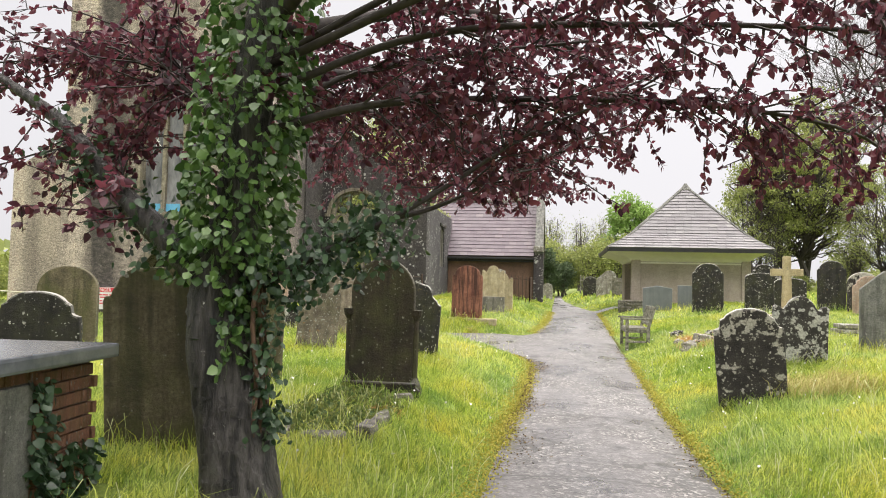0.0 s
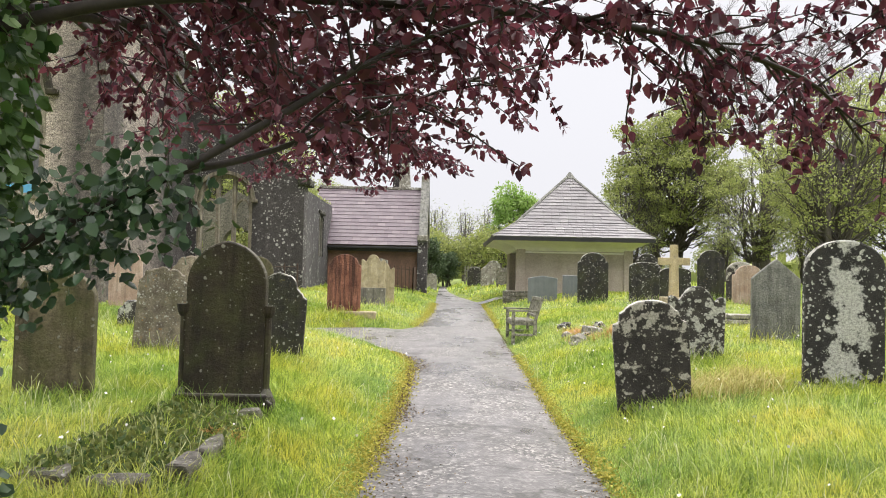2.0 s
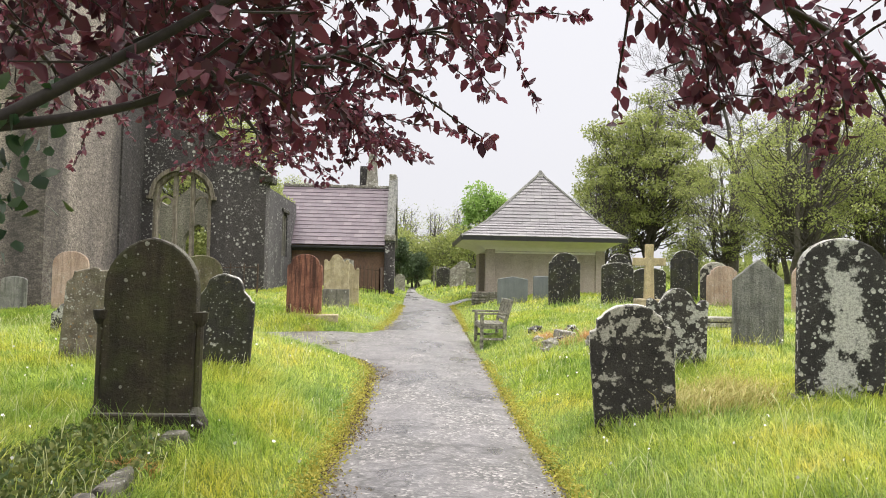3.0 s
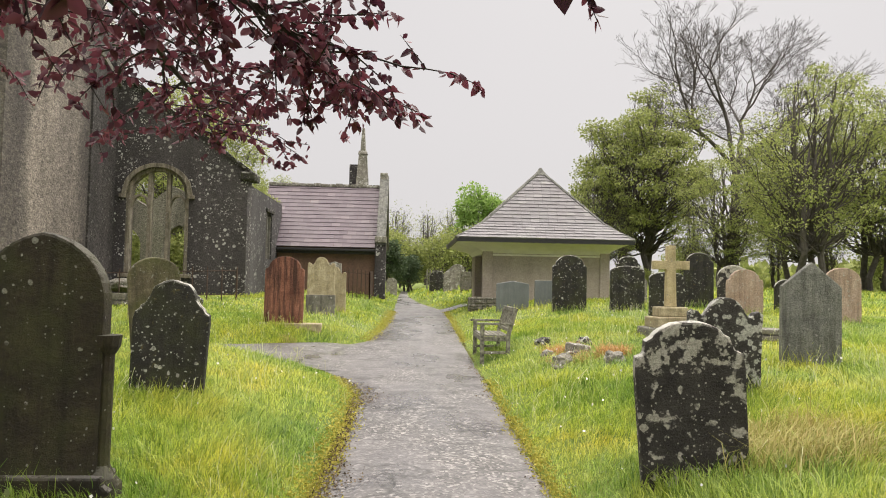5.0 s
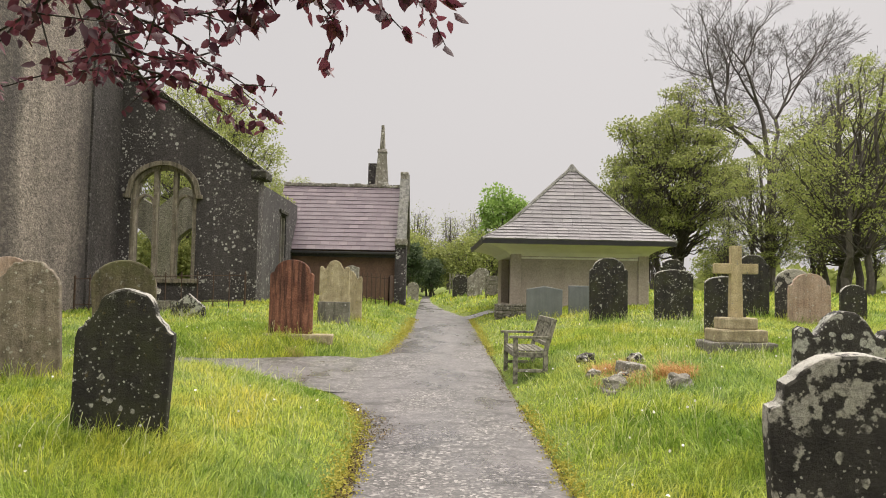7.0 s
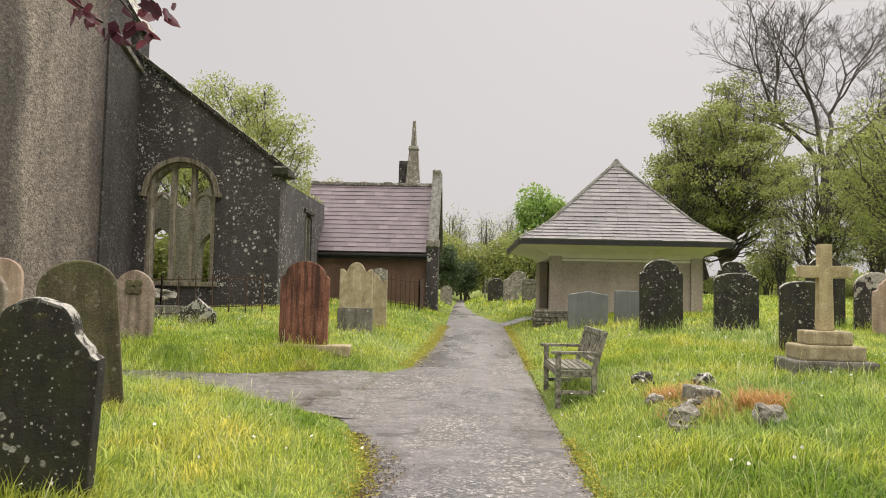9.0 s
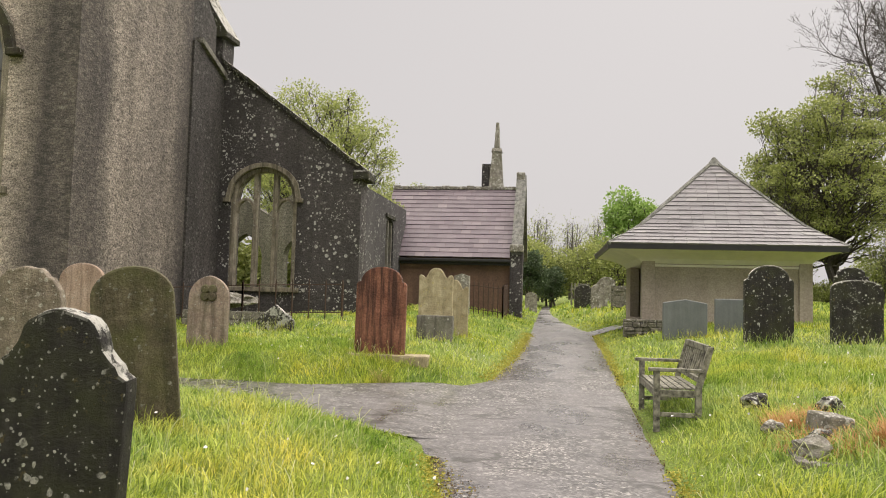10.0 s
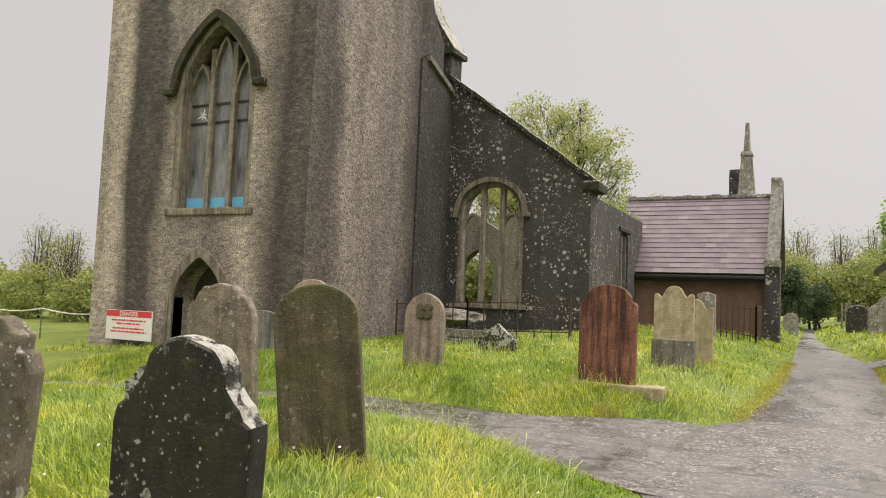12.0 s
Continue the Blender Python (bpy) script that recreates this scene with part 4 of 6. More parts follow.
slab_mesh(bm, [(-0.49, -0.3), (0.49, -0.3), (0.49, 0.06), (0.45, 0.1), (0.44, 0.15), (-0.44, 0.15), (-0.45, 0.1), (-0.49, 0.06)], 0.28, 0.02)
feature(arched, "plinth", bm, DARK_MOSS)
headstone("black shouldered headstone with white lichen dots, leaning", -2.37, 12.15, 0.82, 1.25, 0.13, "steep", BLACK_DOTS, 5, 3, 2, 0, 0.09, 0.02)
headstone("buff-grey lichen-covered headstone with worn shoulders", -4.4, 14.6, 0.66, 1.36, 0.12, "shoulder", BUFF_STONE, 12, -2, 2, 0, 0, 0.05)
headstone("brown-grey mossy round-topped headstone, leaning slightly back", -3.24, 14.5, 0.68, 1.42, 0.12, "round", MOSS_STONE, 24, -5, 4)
headstone("pinkish buff headstone with a rounded top", -8.5, 21.3, 0.84, 1.5, 0.12, "round", PINK_STONE, 10)
small = headstone("grey-pink headstone with a carved rosette near its rounded top", -5.42, 20.2, 0.68, 1.22, 0.12, "gothic", stone_mat("rosette_stone", (0.23, 0.165, 0.13), (0.4, 0.325, 0.27), 3, 0.6, (0.42, 0.42, 0.38), 0.0, 6, 0.3), 8, 1)
bm = bmesh.new()
for k in range(4):
    a = k * math.pi / 2 + 0.785
    r = bmesh.ops.create_cone(bm, cap_ends=True, segments=10, radius1=0.095, radius2=0.06, depth=0.06, matrix=Matrix.Translation((0.085 * math.cos(a), -0.07, 0.93 + 0.085 * math.sin(a))) @ Matrix.Rotation(radians(90), 4, "X"))
feature(small, "rosette", bm, MOSS_STONE, "carved four-petal rosette")
headstone("low pointed stone spotted with white lichen", -5.49, 23.5, 0.78, 0.55, 0.16, "point", PATCH_LICHEN, 10, 0, 6)
red = headstone("red sandstone headstone with dark run-off streaks", -2.57, 20.75, 0.86, 1.52, 0.14, "notch_round", RED_STONE, 3, 0.5, 0)
bm = bmesh.new()
box(bm, -0.85, 0.85, -0.2, 0.26, -0.15, 0.045, 0.03)
feature(red, "plinth", bm, CREAM_STONE, "pale lichen-stained base slab")
cream = headstone("cream lichened headstone with a curved shoulder top", -2.12, 23.9, 0.72, 1.5, 0.13, "wavy", CREAM_STONE, 3)
bm = bmesh.new()
box(bm, -0.38, 0.38, -0.17, 0.17, -0.3, 0.5, 0.02)
feature(cream, "base_block", bm, GREY_STONE, "grey stone base block")
headstone("cream-grey headstone close behind another", -1.86, 24.9, 0.64, 1.26, 0.12, "wavy", CREAM_STONE, 3)
headstone("small pale stone with a pointed cap near the vestry", -2.6, 32.4, 0.5, 1.35, 0.3, "low_point", PALE_LICHEN, 0)
headstone("dark slate headstone near the tower wall", -10.2, 21.9, 0.62, 0.9, 0.1, "low_round", SLATE_GREY, 10)
headstone("small dark round headstone far off in the grass", -20.6, 26.5, 0.55, 0.75, 0.12, "round", BLACK_DOTS, 0)
headstone("brown lichen-crusted leaning stone with an uneven edge", -4.1, 12.2, 0.68, 1.22, 0.16, "shoulder", stone_mat("rust_lichen_stone", (0.1, 0.085, 0.065), (0.24, 0.205, 0.16), 7, 0.3, (0.45, 0.45, 0.41), 0.05, 8, 0.4, 0.85, (0.3, 0.16, 0.05)), 20, 4, 2, 0, 0, 0.05)
headstone("low white-lichened stump of a gravestone", -5.6, 14.9, 0.48, 0.52, 0.16, "round", PATCH_LICHEN, 20, 3, 4, 0, 0, 0.04)
headstone("large round-topped buff headstone behind the brick tomb", -8.2, 11.4, 0.98, 1.45, 0.14, "round", MOSS_STONE, 15)
headstone("black shouldered headstone behind the brick tomb", -5.3, 6.9, 0.86, 1.05, 0.12, "shoulder", BLACK_DOTS, 20)
# right of the path
headstone("leaning black shouldered headstone with white lichen patches", 2.36, 9.62, 0.82, 1.2, 0.14, "shoulder", BLACK_LICHEN, -8, -4, 3, 0, 0.05, 0.012)
headstone("black scroll-topped headstone blotched with white lichen", 3.6, 12.0, 0.78, 1.08, 0.14, "wavy", PATCH_LICHEN, -6, 1, 2, 0, 0, 0.01)
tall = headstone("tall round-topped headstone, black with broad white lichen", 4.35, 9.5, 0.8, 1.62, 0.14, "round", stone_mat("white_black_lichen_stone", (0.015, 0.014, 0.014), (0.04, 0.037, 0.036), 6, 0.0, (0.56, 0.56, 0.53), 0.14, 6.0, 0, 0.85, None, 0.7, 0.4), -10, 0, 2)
bm = bmesh.new()
box(bm, -0.45, 0.45, -0.16, 0.16, -0.25, 0.06, 0.02)
feature(tall, "plinth", bm, GREY_STONE)
headstone("grey-green slate headstone with a gabled top", 5.36, 13.4, 0.74, 1.34, 0.12, "point", SLATE_GREY, -8, 0.5)
headstone("black round-topped headstone spotted with lichen before the shelter", 4.45, 23.5, 0.9, 1.5, 0.14, "notch_round", BLACK_DOTS, -2)
headstone("smooth blue-grey low headstone with a shallow peaked top", 3.2, 25.3, 0.94, 0.86, 0.1, "low_point", SMOOTH_GREY, -2)
headstone("smooth blue-grey low headstone beside another", 4.25, 25.6, 0.72, 0.76, 0.1, "flat", SMOOTH_GREY, -2)
headstone("black round-topped headstone with lichen specks", 5.85, 23.0, 0.88, 1.18, 0.14, "low_round", BLACK_DOTS, -3)
headstone("black headstone with a rounded top behind another", 6.35, 24.6, 0.66, 1.4, 0.12, "shoulder", BLACK_DOTS, -3)
headstone("black square-shouldered headstone behind the cross", 5.65, 19.5, 0.74, 1.12, 0.12, "low_round", BLACK_DOTS, -5)
headstone("tall dark slate headstone with a notched top", 8.17, 24.1, 0.8, 1.52, 0.12, "notch_round", BLACK_DOTS, -6)
headstone("buff headstone with a rounded shouldered top", 8.3, 21.6, 0.86, 1.12, 0.12, "shoulder", PINK_STONE, -8)
headstone("black lichen-edged headstone behind a buff one", 8.6, 22.9, 0.8, 1.2, 0.12, "round", BLACK_LICHEN, -8)
headstone("small dark headstone with lichen", 10.0, 22.9, 0.58, 0.85, 0.12, "round", BLACK_DOTS, -8)
headstone("pinkish lichened headstone with a rounded top", 9.4, 19.4, 0.74, 1.22, 0.12, "round", PINK_STONE, -10)
headstone("small grey headstone in the far row", 9.0, 26.5, 0.6, 0.75, 0.1, "flat", SMOOTH_GREY, -4)
headstone("pale lichened headstone beside the shelter", 7.35, 27.2, 0.5, 1.0, 0.12, "round", PALE_LICHEN, 0)
headstone("pale lichened headstone in the far row", 7.0, 25.6, 0.45, 0.8, 0.1, "round", PALE_LICHEN, 0)
headstone("grey headstone far along the path", 2.35, 41.5, 0.72, 1.2, 0.12, "point", PALE_LICHEN, 0)
headstone("dark headstone far along the path", 1.75, 43.5, 0.8, 1.1, 0.12, "round", BLACK_DOTS, 0)
headstone("pale round headstone far along the path", 2.95, 45.5, 0.8, 1.35, 0.12, "round", PALE_LICHEN, 0)
headstone("grey headstone by the vestry corner", -0.7, 45.0, 0.6, 0.9, 0.12, "round", PALE_LICHEN, 0)

# stone cross on steps
cross = tagged(empty("grave_cross", 4.97, 17.4, gz(4.97, 17.4), -6), "yellow sandstone cross on a stepped stone base", "grave cross")
for nm, w, z0, z1, mt in (("step", 0.52, -0.2, 0.17, GREY_STONE), ("step", 0.4, 0.17, 0.36, CREAM_STONE), ("socket_stone", 0.28, 0.36, 0.54, CREAM_STONE)):
    boxpart(nm, (-w, w, -w * 0.75, w * 0.75, z0, z1), mt, cross, 0.03)
bm = bmesh.new()
slab_mesh(bm, [(-0.1, 0.54), (0.1, 0.54), (0.085, 1.22), (0.33, 1.22), (0.33, 1.38), (0.08, 1.38), (0.08, 1.66), (-0.08, 1.66), (-0.08, 1.38), (-0.33, 1.38), (-0.33, 1.22), (-0.085, 1.22)], 0.14, 0.012)
part("cross", bm, CROSS_STONE, cross)


# ---- bench ----
def bench():
    b = tagged(empty("bench", 1.76, 18.1, gz(1.8, 18.1) - 0.02, 90), "weathered wooden slatted garden bench grown with pale lichen", "bench")
    # local x along the seat, local -y to the front after the turn
    L, D = 0.72, 0.26
    for sx in (-1, 1):
        boxpart("leg", (sx * L - 0.035, sx * L + 0.035, D - 0.07, D, -0.08, 0.62), BENCH_WOOD, b, 0.008)
        bm = bmesh.new()
        slab_mesh(bm, [(-0.035, -0.08), (0.035, -0.08), (0.035, 0.44), (0.035, 0.92), (-0.035, 0.92), (-0.035, 0.44)], 0.07, 0.008)
        for v in bm.verts:
            v.co.y += -0.24 - max(0, v.co.z - 0.42) * 0.28
            v.co.x += sx * L
        part("back_post", bm, BENCH_WOOD, b)
        boxpart("armrest", (sx * L - 0.045, sx * L + 0.045, -0.3, D + 0.06, 0.62, 0.66), BENCH_WOOD, b, 0.01)
        boxpart("side_rail", (sx * L - 0.025, sx * L + 0.025, -0.22, D - 0.07, 0.33, 0.41), BENCH_WOOD, b, 0.006)
        boxpart("stretcher", (sx * L - 0.02, sx * L + 0.02, -0.22, D - 0.07, 0.1, 0.15), BENCH_WOOD, b, 0.006)
    boxpart("front_rail", (-L, L, D - 0.055, D - 0.015, 0.32, 0.405), BENCH_WOOD, b, 0.006)
    for k in range(6):
        y = D - 0.03 - k * 0.086
        boxpart("seat_slat", (-L + 0.02, L - 0.02, y - 0.068, y, 0.412, 0.435), BENCH_WOOD, b, 0.005)
    for z, hh in ((0.5, 0.06), (0.86, 0.075)):
        y = -0.24 - (z - 0.42) * 0.28
        boxpart("back_rail", (-L, L, y - 0.02, y + 0.02, z, z + hh), BENCH_WOOD, b, 0.006)
    for k in range(11):
        x = -L + 0.1 + k * (2 * L - 0.2) / 10
        bm = bmesh.new()
        box(bm, x - 0.025, x + 0.025, -0.01, 0.01, 0.54, 0.88, 0.004)
        for v in bm.verts:
            v.co.y += -0.24 - (v.co.z - 0.42) * 0.28
        part("back_slat", bm, BENCH_WOOD, b)
    return b


bench()


# ---- tombs, kerbs, fences, sign ----
def rock(bm, c, r, seed, sq=0.6):
    g = bmesh.ops.create_icosphere(bm, subdivisions=3, radius=r, matrix=Matrix.Translation(c))
    for v in g["verts"]:
        d = v.co - Vector(c)
        d *= 1 + 0.4 * noise.noise(d * (1.6 / r) + Vector((seed, 0, 0))) + 0.16 * noise.noise(d * (5 / r) + Vector((0, seed, 0)))
        d.z *= sq
        v.co = Vector(c) + d


def boulder(name, label, x, y, r, seed, material, sq=0.7, dz=0.05):
    bm = bmesh.new()
    rock(bm, (0, 0, 0), r, seed, sq)
    ob = part(name, bm, material)
    ob.matrix_basis = pose(x, y, gz(x, y) + dz + r * 0.2)
    return tagged(ob, label, "stone")


rnd = random.Random(5)
for k, (x, y, r) in enumerate(((2.68, 17.5, 0.2), (2.54, 15.2, 0.2), (2.75, 15.6, 0.13), (3.2, 14.75, 0.2), (3.28, 16.9, 0.17), (2.5, 16.2, 0.13))):
    boulder("grave_stone", "lichen-crusted lump of stone on an old kerbed grave", x, y, r * 0.8, k * 3.1, PALE_LICHEN if k % 2 else PATCH_LICHEN)
bm = bmesh.new()
box(bm, -0.16, 0.16, -0.14, 0.14, -0.05, 0.2, 0.03)
ob = part("grave_block", bm, PALE_LICHEN)
ob.matrix_basis = pose(2.92, 15.95, gz(2.92, 15.95), 4, 6, 20)
tagged(ob, "square pale lichened block on an old grave", "stone")
kerbs = tagged(empty("grave_kerb", 3.0, 15.8, gz(3.0, 15.8), -8), "sunken lichened kerb round an overgrown grave", "grave kerb")
for d in ((-0.55, -0.45, -1.0, 1.0), (0.45, 0.55, -1.0, 1.0), (-0.45, 0.45, -1.0, -0.9), (-0.45, 0.45, 0.9, 1.0)):
    boxpart("kerb_stone", (*d, -0.2, -0.06), RUBBLE, kerbs, 0.02)
ledger = tagged(empty("stacked_slabs", 5.9, 15.95, gz(5.9, 15.95), -5), "stack of broken flat stone slabs in the grass", "stone slabs")
for k in range(3):
    boxpart("slab", (-0.5 + 0.06 * k, 0.5 - 0.05 * k, -0.3, 0.3, 0.1 * k - 0.03, 0.1 * k + 0.05), PALE_LICHEN, ledger, 0.015)
plot = tagged(empty("grave_kerb", -2.1, 7.2, gz(-2.1, 7.2), 3), "broken rough kerb stones round the grave of the arched headstone", "grave kerb")
for k, (x0, x1, y0, y1, zt) in enumerate(((0.33, 0.47, -1.0, -0.55, 0.1), (0.34, 0.46, -0.4, 0.1, 0.07), (-0.65, -0.5, -1.1, -0.2, 0.07), (-0.5, -0.2, -1.3, -1.1, 0.12), (-0.05, 0.3, -1.3, -1.12, 0.1), (0.3, 0.52, 1.1, 1.3, 0.08))):
    bm = bmesh.new()
    box(bm, x0, x1, y0, y1, -0.15, zt, 0.025)
    bmesh.ops.subdivide_edges(bm, edges=bm.edges[:], cuts=1)
    for v in bm.verts:
        v.co += 0.05 * noise.noise_vector(v.co * 7)
    part("kerb_stone", bm, RUBBLE, plot)


def chest_tomb():
    tomb = tagged(empty("chest_tomb", -3.18, 3.34, gz(-2.9, 3.6), 5), "brick chest tomb with a wet slate top and ivy", "tomb")
    boxpart("core", (-0.4, 0.4, -0.83, 0.83, -0.3, 0.76), MORTAR, tomb, 0)
    boxpart("top_slab", (-0.52, 0.52, -0.97, 0.97, 0.76, 0.85), plain_mat("wet_slate_top", (0.075, 0.085, 0.1), (0.16, 0.17, 0.19), 4, 0.25), tomb, 0.02, "wet dark slate slab")
    boxpart("side_panel", (0.4, 0.43, -0.8, 0.24, -0.05, 0.68), SLATE_GREY, tomb, 0.01, "grey slate side panel")
    bm = bmesh.new()
    box(bm, -0.02, 0.02, -0.5, 0.5, -0.034, 0.034, 0.006)
    me = bpy.data.meshes.new("brick")
    bm.to_mesh(me)
    bm.free()
    me.materials.append(BRICK)

    def brick(x, y, z, length, turn=0):
        ob = new("brick", me)
        ob.parent = tomb
        ob.location, ob.scale, ob.rotation_euler = (x, y, z), (1, length, 1), (0, 0, radians(turn))

    for row in range(11):
        z = -0.08 + row * 0.078
        cuts = (0.25, 0.35, 0.58, 0.83) if row % 2 else (0.25, 0.48, 0.71, 0.83)
        for a, b in zip(cuts, cuts[1:]):
            brick(0.405 + rnd.uniform(0, 0.01), (a + b) / 2, z, b - a - 0.012)
        brick(0.405, -0.815, z, 0.06)
        for k in range(4):
            brick(-0.3 + 0.2 * k + (0.05 if row % 2 else 0), 0.835, z, 0.188, 90)
    for k in range(6):
        brick(0.405, -0.7 + 0.2 * k, 0.725, 0.188)
    return tomb


tomb = chest_tomb()


def iron_fence(name, label, pts, height, gap, finials=False):
    f = tagged(empty(name, 0, 0, 0), label, "fence")
    for (xa, ya), (xb, yb) in zip(pts, pts[1:]):
        n = max(1, round(math.hypot(xb - xa, yb - ya) / gap))
        za, zb = gz(xa, ya), gz(xb, yb)
        for zz in (height * 0.88, height * 0.2):
            bm = bmesh.new()
            tube(bm, [(xa, ya, za + zz), (xb, yb, zb + zz)], [0.014, 0.014], 5)
            part("rail", bm, IRON, f)
        for k in range(n + 1):
            u = k / n
            x, y = xa + (xb - xa) * u, ya + (yb - ya) * u
            z = gz(x, y)
            bm = bmesh.new()
            thick = 0.03 if k in (0, n) else 0.018
            tube(bm, [(x, y, z - 0.1), (x, y, z + height - 0.06), (x, y, z + height)], [thick, thick, 0.004], 5)
            part("bar", bm, IRON, f)
    return f


iron_fence("iron_fence", "rusty iron railing by the vestry wall", [(-2.75, 33.0), (-1.3, 33.0), (-1.3, 35.4)], 1.15, 0.16)
iron_fence("iron_fence", "thin bent iron railing before the ruined aisle", [(-9.6, 26.5), (-7.6, 26.6), (-5.0, 26.8)], 1.05, 0.42)
picket = tagged(empty("picket_fence", 1.3, 47, gz(1.3, 47)), "short grey wooden picket fence far along the path", "fence")
for k in range(6):
    boxpart("picket", (k * 0.17 - 0.04, k * 0.17 + 0.04, -0.02, 0.02, -0.05, 1.25), BENCH_WOOD, picket, 0.01)
boxpart("rail", (-0.05, 0.95, 0.02, 0.05, 0.9, 0.98), BENCH_WOOD, picket, 0.01)


def rubble_wall(name, label, x0, x1, y0, y1, h, seed, size=0.16):
    w = tagged(empty(name, x0, y0, gz((x0 + x1) / 2, y0)), label, "wall")
    r = random.Random(seed)
    boxpart("core", (0.05, x1 - x0 - 0.05, 0.05, y1 - y0 - 0.05, -0.2, h - 0.05), RUBBLE, w, 0)
    z = 0.0
    while z < h - 0.02:
        x = 0.0
        hh = size * r.uniform(0.5, 0.8)
        while x < x1 - x0:
            ww = size * r.uniform(0.9, 1.8)
            bm = bmesh.new()
            box(bm, x, min(x + ww - 0.012, x1 - x0), r.uniform(-0.02, 0.02), 0.12, z, z + hh - 0.012, 0.02)
            part("stone", bm, RUBBLE, w)
            x += ww
        z += hh
    return w


rubble_wall("low_wall", "low rubble stone step wall beside the shelter", 2.1, 3.1, 27.4, 28.3, 0.4, 1)
rubble_wall("low_wall", "low dry-stone wall far along the path", 2.7, 5.2, 39.5, 39.9, 0.85, 2, 0.3)
rubble_wall("low_wall", "low lichened rubble kerb before the ruined aisle", -8.2, -5.6, 24.6, 25.0, 0.3, 3, 0.26)
boulder("fallen_slab", "pale fallen stone slab under the aisle window", -9.0, 28.8, 0.75, 4.4, PALE_LICHEN, 0.28, 0.35)

tape = tagged(empty("barrier_tape", 0, 0, 0), "yellow and white barrier tape strung across the grass", "tape")
for k in range(3):
    xa = -17.2 - 4.0 * k
    bm = bmesh.new()
    tube(bm, [(xa - 4.0 * u, 24.0 + 0.6 * k + 0.6 * u, 1.25 - 0.06 * (k + u) - 0.12 * math.sin(math.pi * u)) for u in np.linspace(0, 1, 9)], [0.022] * 9, 4)
    part("tape_length", bm, STRAW_PLAIN, tape)
    bm = bmesh.new()
    tube(bm, [(xa - 4.0, 24.6 + 0.6 * k, gz(xa - 4, 24.6) - 0.1), (xa - 4.0, 24.6 + 0.6 * k, 1.22 - 0.06 * (k + 1))], [0.025, 0.02], 6)
    part("stake", bm, BENCH_WOOD, tape)

sign = tagged(empty("danger_sign", -15.0, 22.6, gz(-15.4, 22.6)), "white and red DANGER notice board in front of the tower", "sign")
boxpart("board", (-0.8, 0.8, -0.015, 0.015, 0.22, 0.95), SIGN_WHITE, sign, 0.004)
boxpart("header", (-0.79, 0.79, -0.019, -0.014, 0.79, 0.94), SIGN_RED, sign, 0, "red header band")
boxpart("post", (-0.6, -0.54, 0.015, 0.06, -0.1, 0.8), BENCH_WOOD, sign, 0.005)
boxpart("post", (0.54, 0.6, 0.015, 0.06, -0.1, 0.8), BENCH_WOOD, sign, 0.005)


def lettering(text, size, x, z, y, material, parent, name="lettering"):
    cu = bpy.data.curves.new(name, "FONT")
    cu.body, cu.size, cu.align_x, cu.extrude = text, size, "CENTER", 0.002
    tmp = bpy.data.objects.new(name, cu)
    scene.collection.objects.link(tmp)
    me = bpy.data.meshes.new_from_object(tmp.evaluated_get(bpy.context.evaluated_depsgraph_get()))
    bpy.data.objects.remove(tmp)
    me.materials.clear()
    me.materials.append(material)
    ob = new(name, me)
    ob.parent = parent
    ob.matrix_basis = pose(x, y, z, 90)
    return ob


lettering("DANGER", 0.16, 0, 0.81, -0.022, SIGN_WHITE, sign)
for z, hw in ((0.7, 0.6), (0.62, 0.42), (0.5, 0.55), (0.42, 0.62)):
    bm = bmesh.new()
    x = -hw
    r2 = random.Random(int(z * 100))
    while x < hw:
        w = r2.uniform(0.06, 0.2)
        box(bm, x, min(x + w, hw), -0.019, -0.0155, z - 0.02, z + 0.02)
        x += w + 0.03
    part("text_line", bm, SIGN_RED, sign, "line of small red print")


# ---- trees ----
def cards(points, dirs, size, rnd, fold=0.25, ratio=0.62):
    """Leaves: folded pointed blades of six corners, one island each."""
    n = len(points)
    P, D = np.array(points), np.array(dirs)
    D = D / np.linalg.norm(D, axis=1, keepdims=True)
    R = rnd.normal(size=(n, 3))
    S = np.cross(D, R)
    S /= np.linalg.norm(S, axis=1, keepdims=True) + 1e-9
    N = np.cross(D, S)
    s = size * rnd.uniform(0.65, 1.25, (n, 1))
    w = s * ratio * 0.5
    bend = N * s * rnd.uniform(-0.25, 0.12, (n, 1))
    V = np.stack([P, P + D * s * 0.28 + S * w + N * w * fold, P + D * s * 0.68 + S * w * 0.72 + N * w * fold * 0.7 + bend * 0.5, P + D * s + bend, P + D * s * 0.68 - S * w * 0.72 + N * w * fold * 0.7 + bend * 0.5, P + D * s * 0.28 - S * w + N * w * fold], 1).reshape(-1, 3)
    F = np.arange(n * 6).reshape(n, 6)
    tris = np.concatenate([F[:, [0, 1, 2]], F[:, [0, 2, 3]], F[:, [0, 3, 4]], F[:, [0, 4, 5]]])
    return V, tris


def np_mesh(name, V, T, material, parent=None):
    me = bpy.data.meshes.new(name)
    me.vertices.add(len(V))
    me.vertices.foreach_set("co", np.ascontiguousarray(V, dtype=np.float32).ravel())
    k = T.shape[1]
    me.loops.add(T.size)
    me.loops.foreach_set("vertex_index", np.ascontiguousarray(T, dtype=np.int32).ravel())
    me.polygons.add(len(T))
    me.polygons.foreach_set("loop_start", np.arange(0, T.size, k, dtype=np.int32))
    me.update(calc_edges=True)
    me.materials.append(material)
    ob = new(name, me)
    ob.parent = parent
    return ob


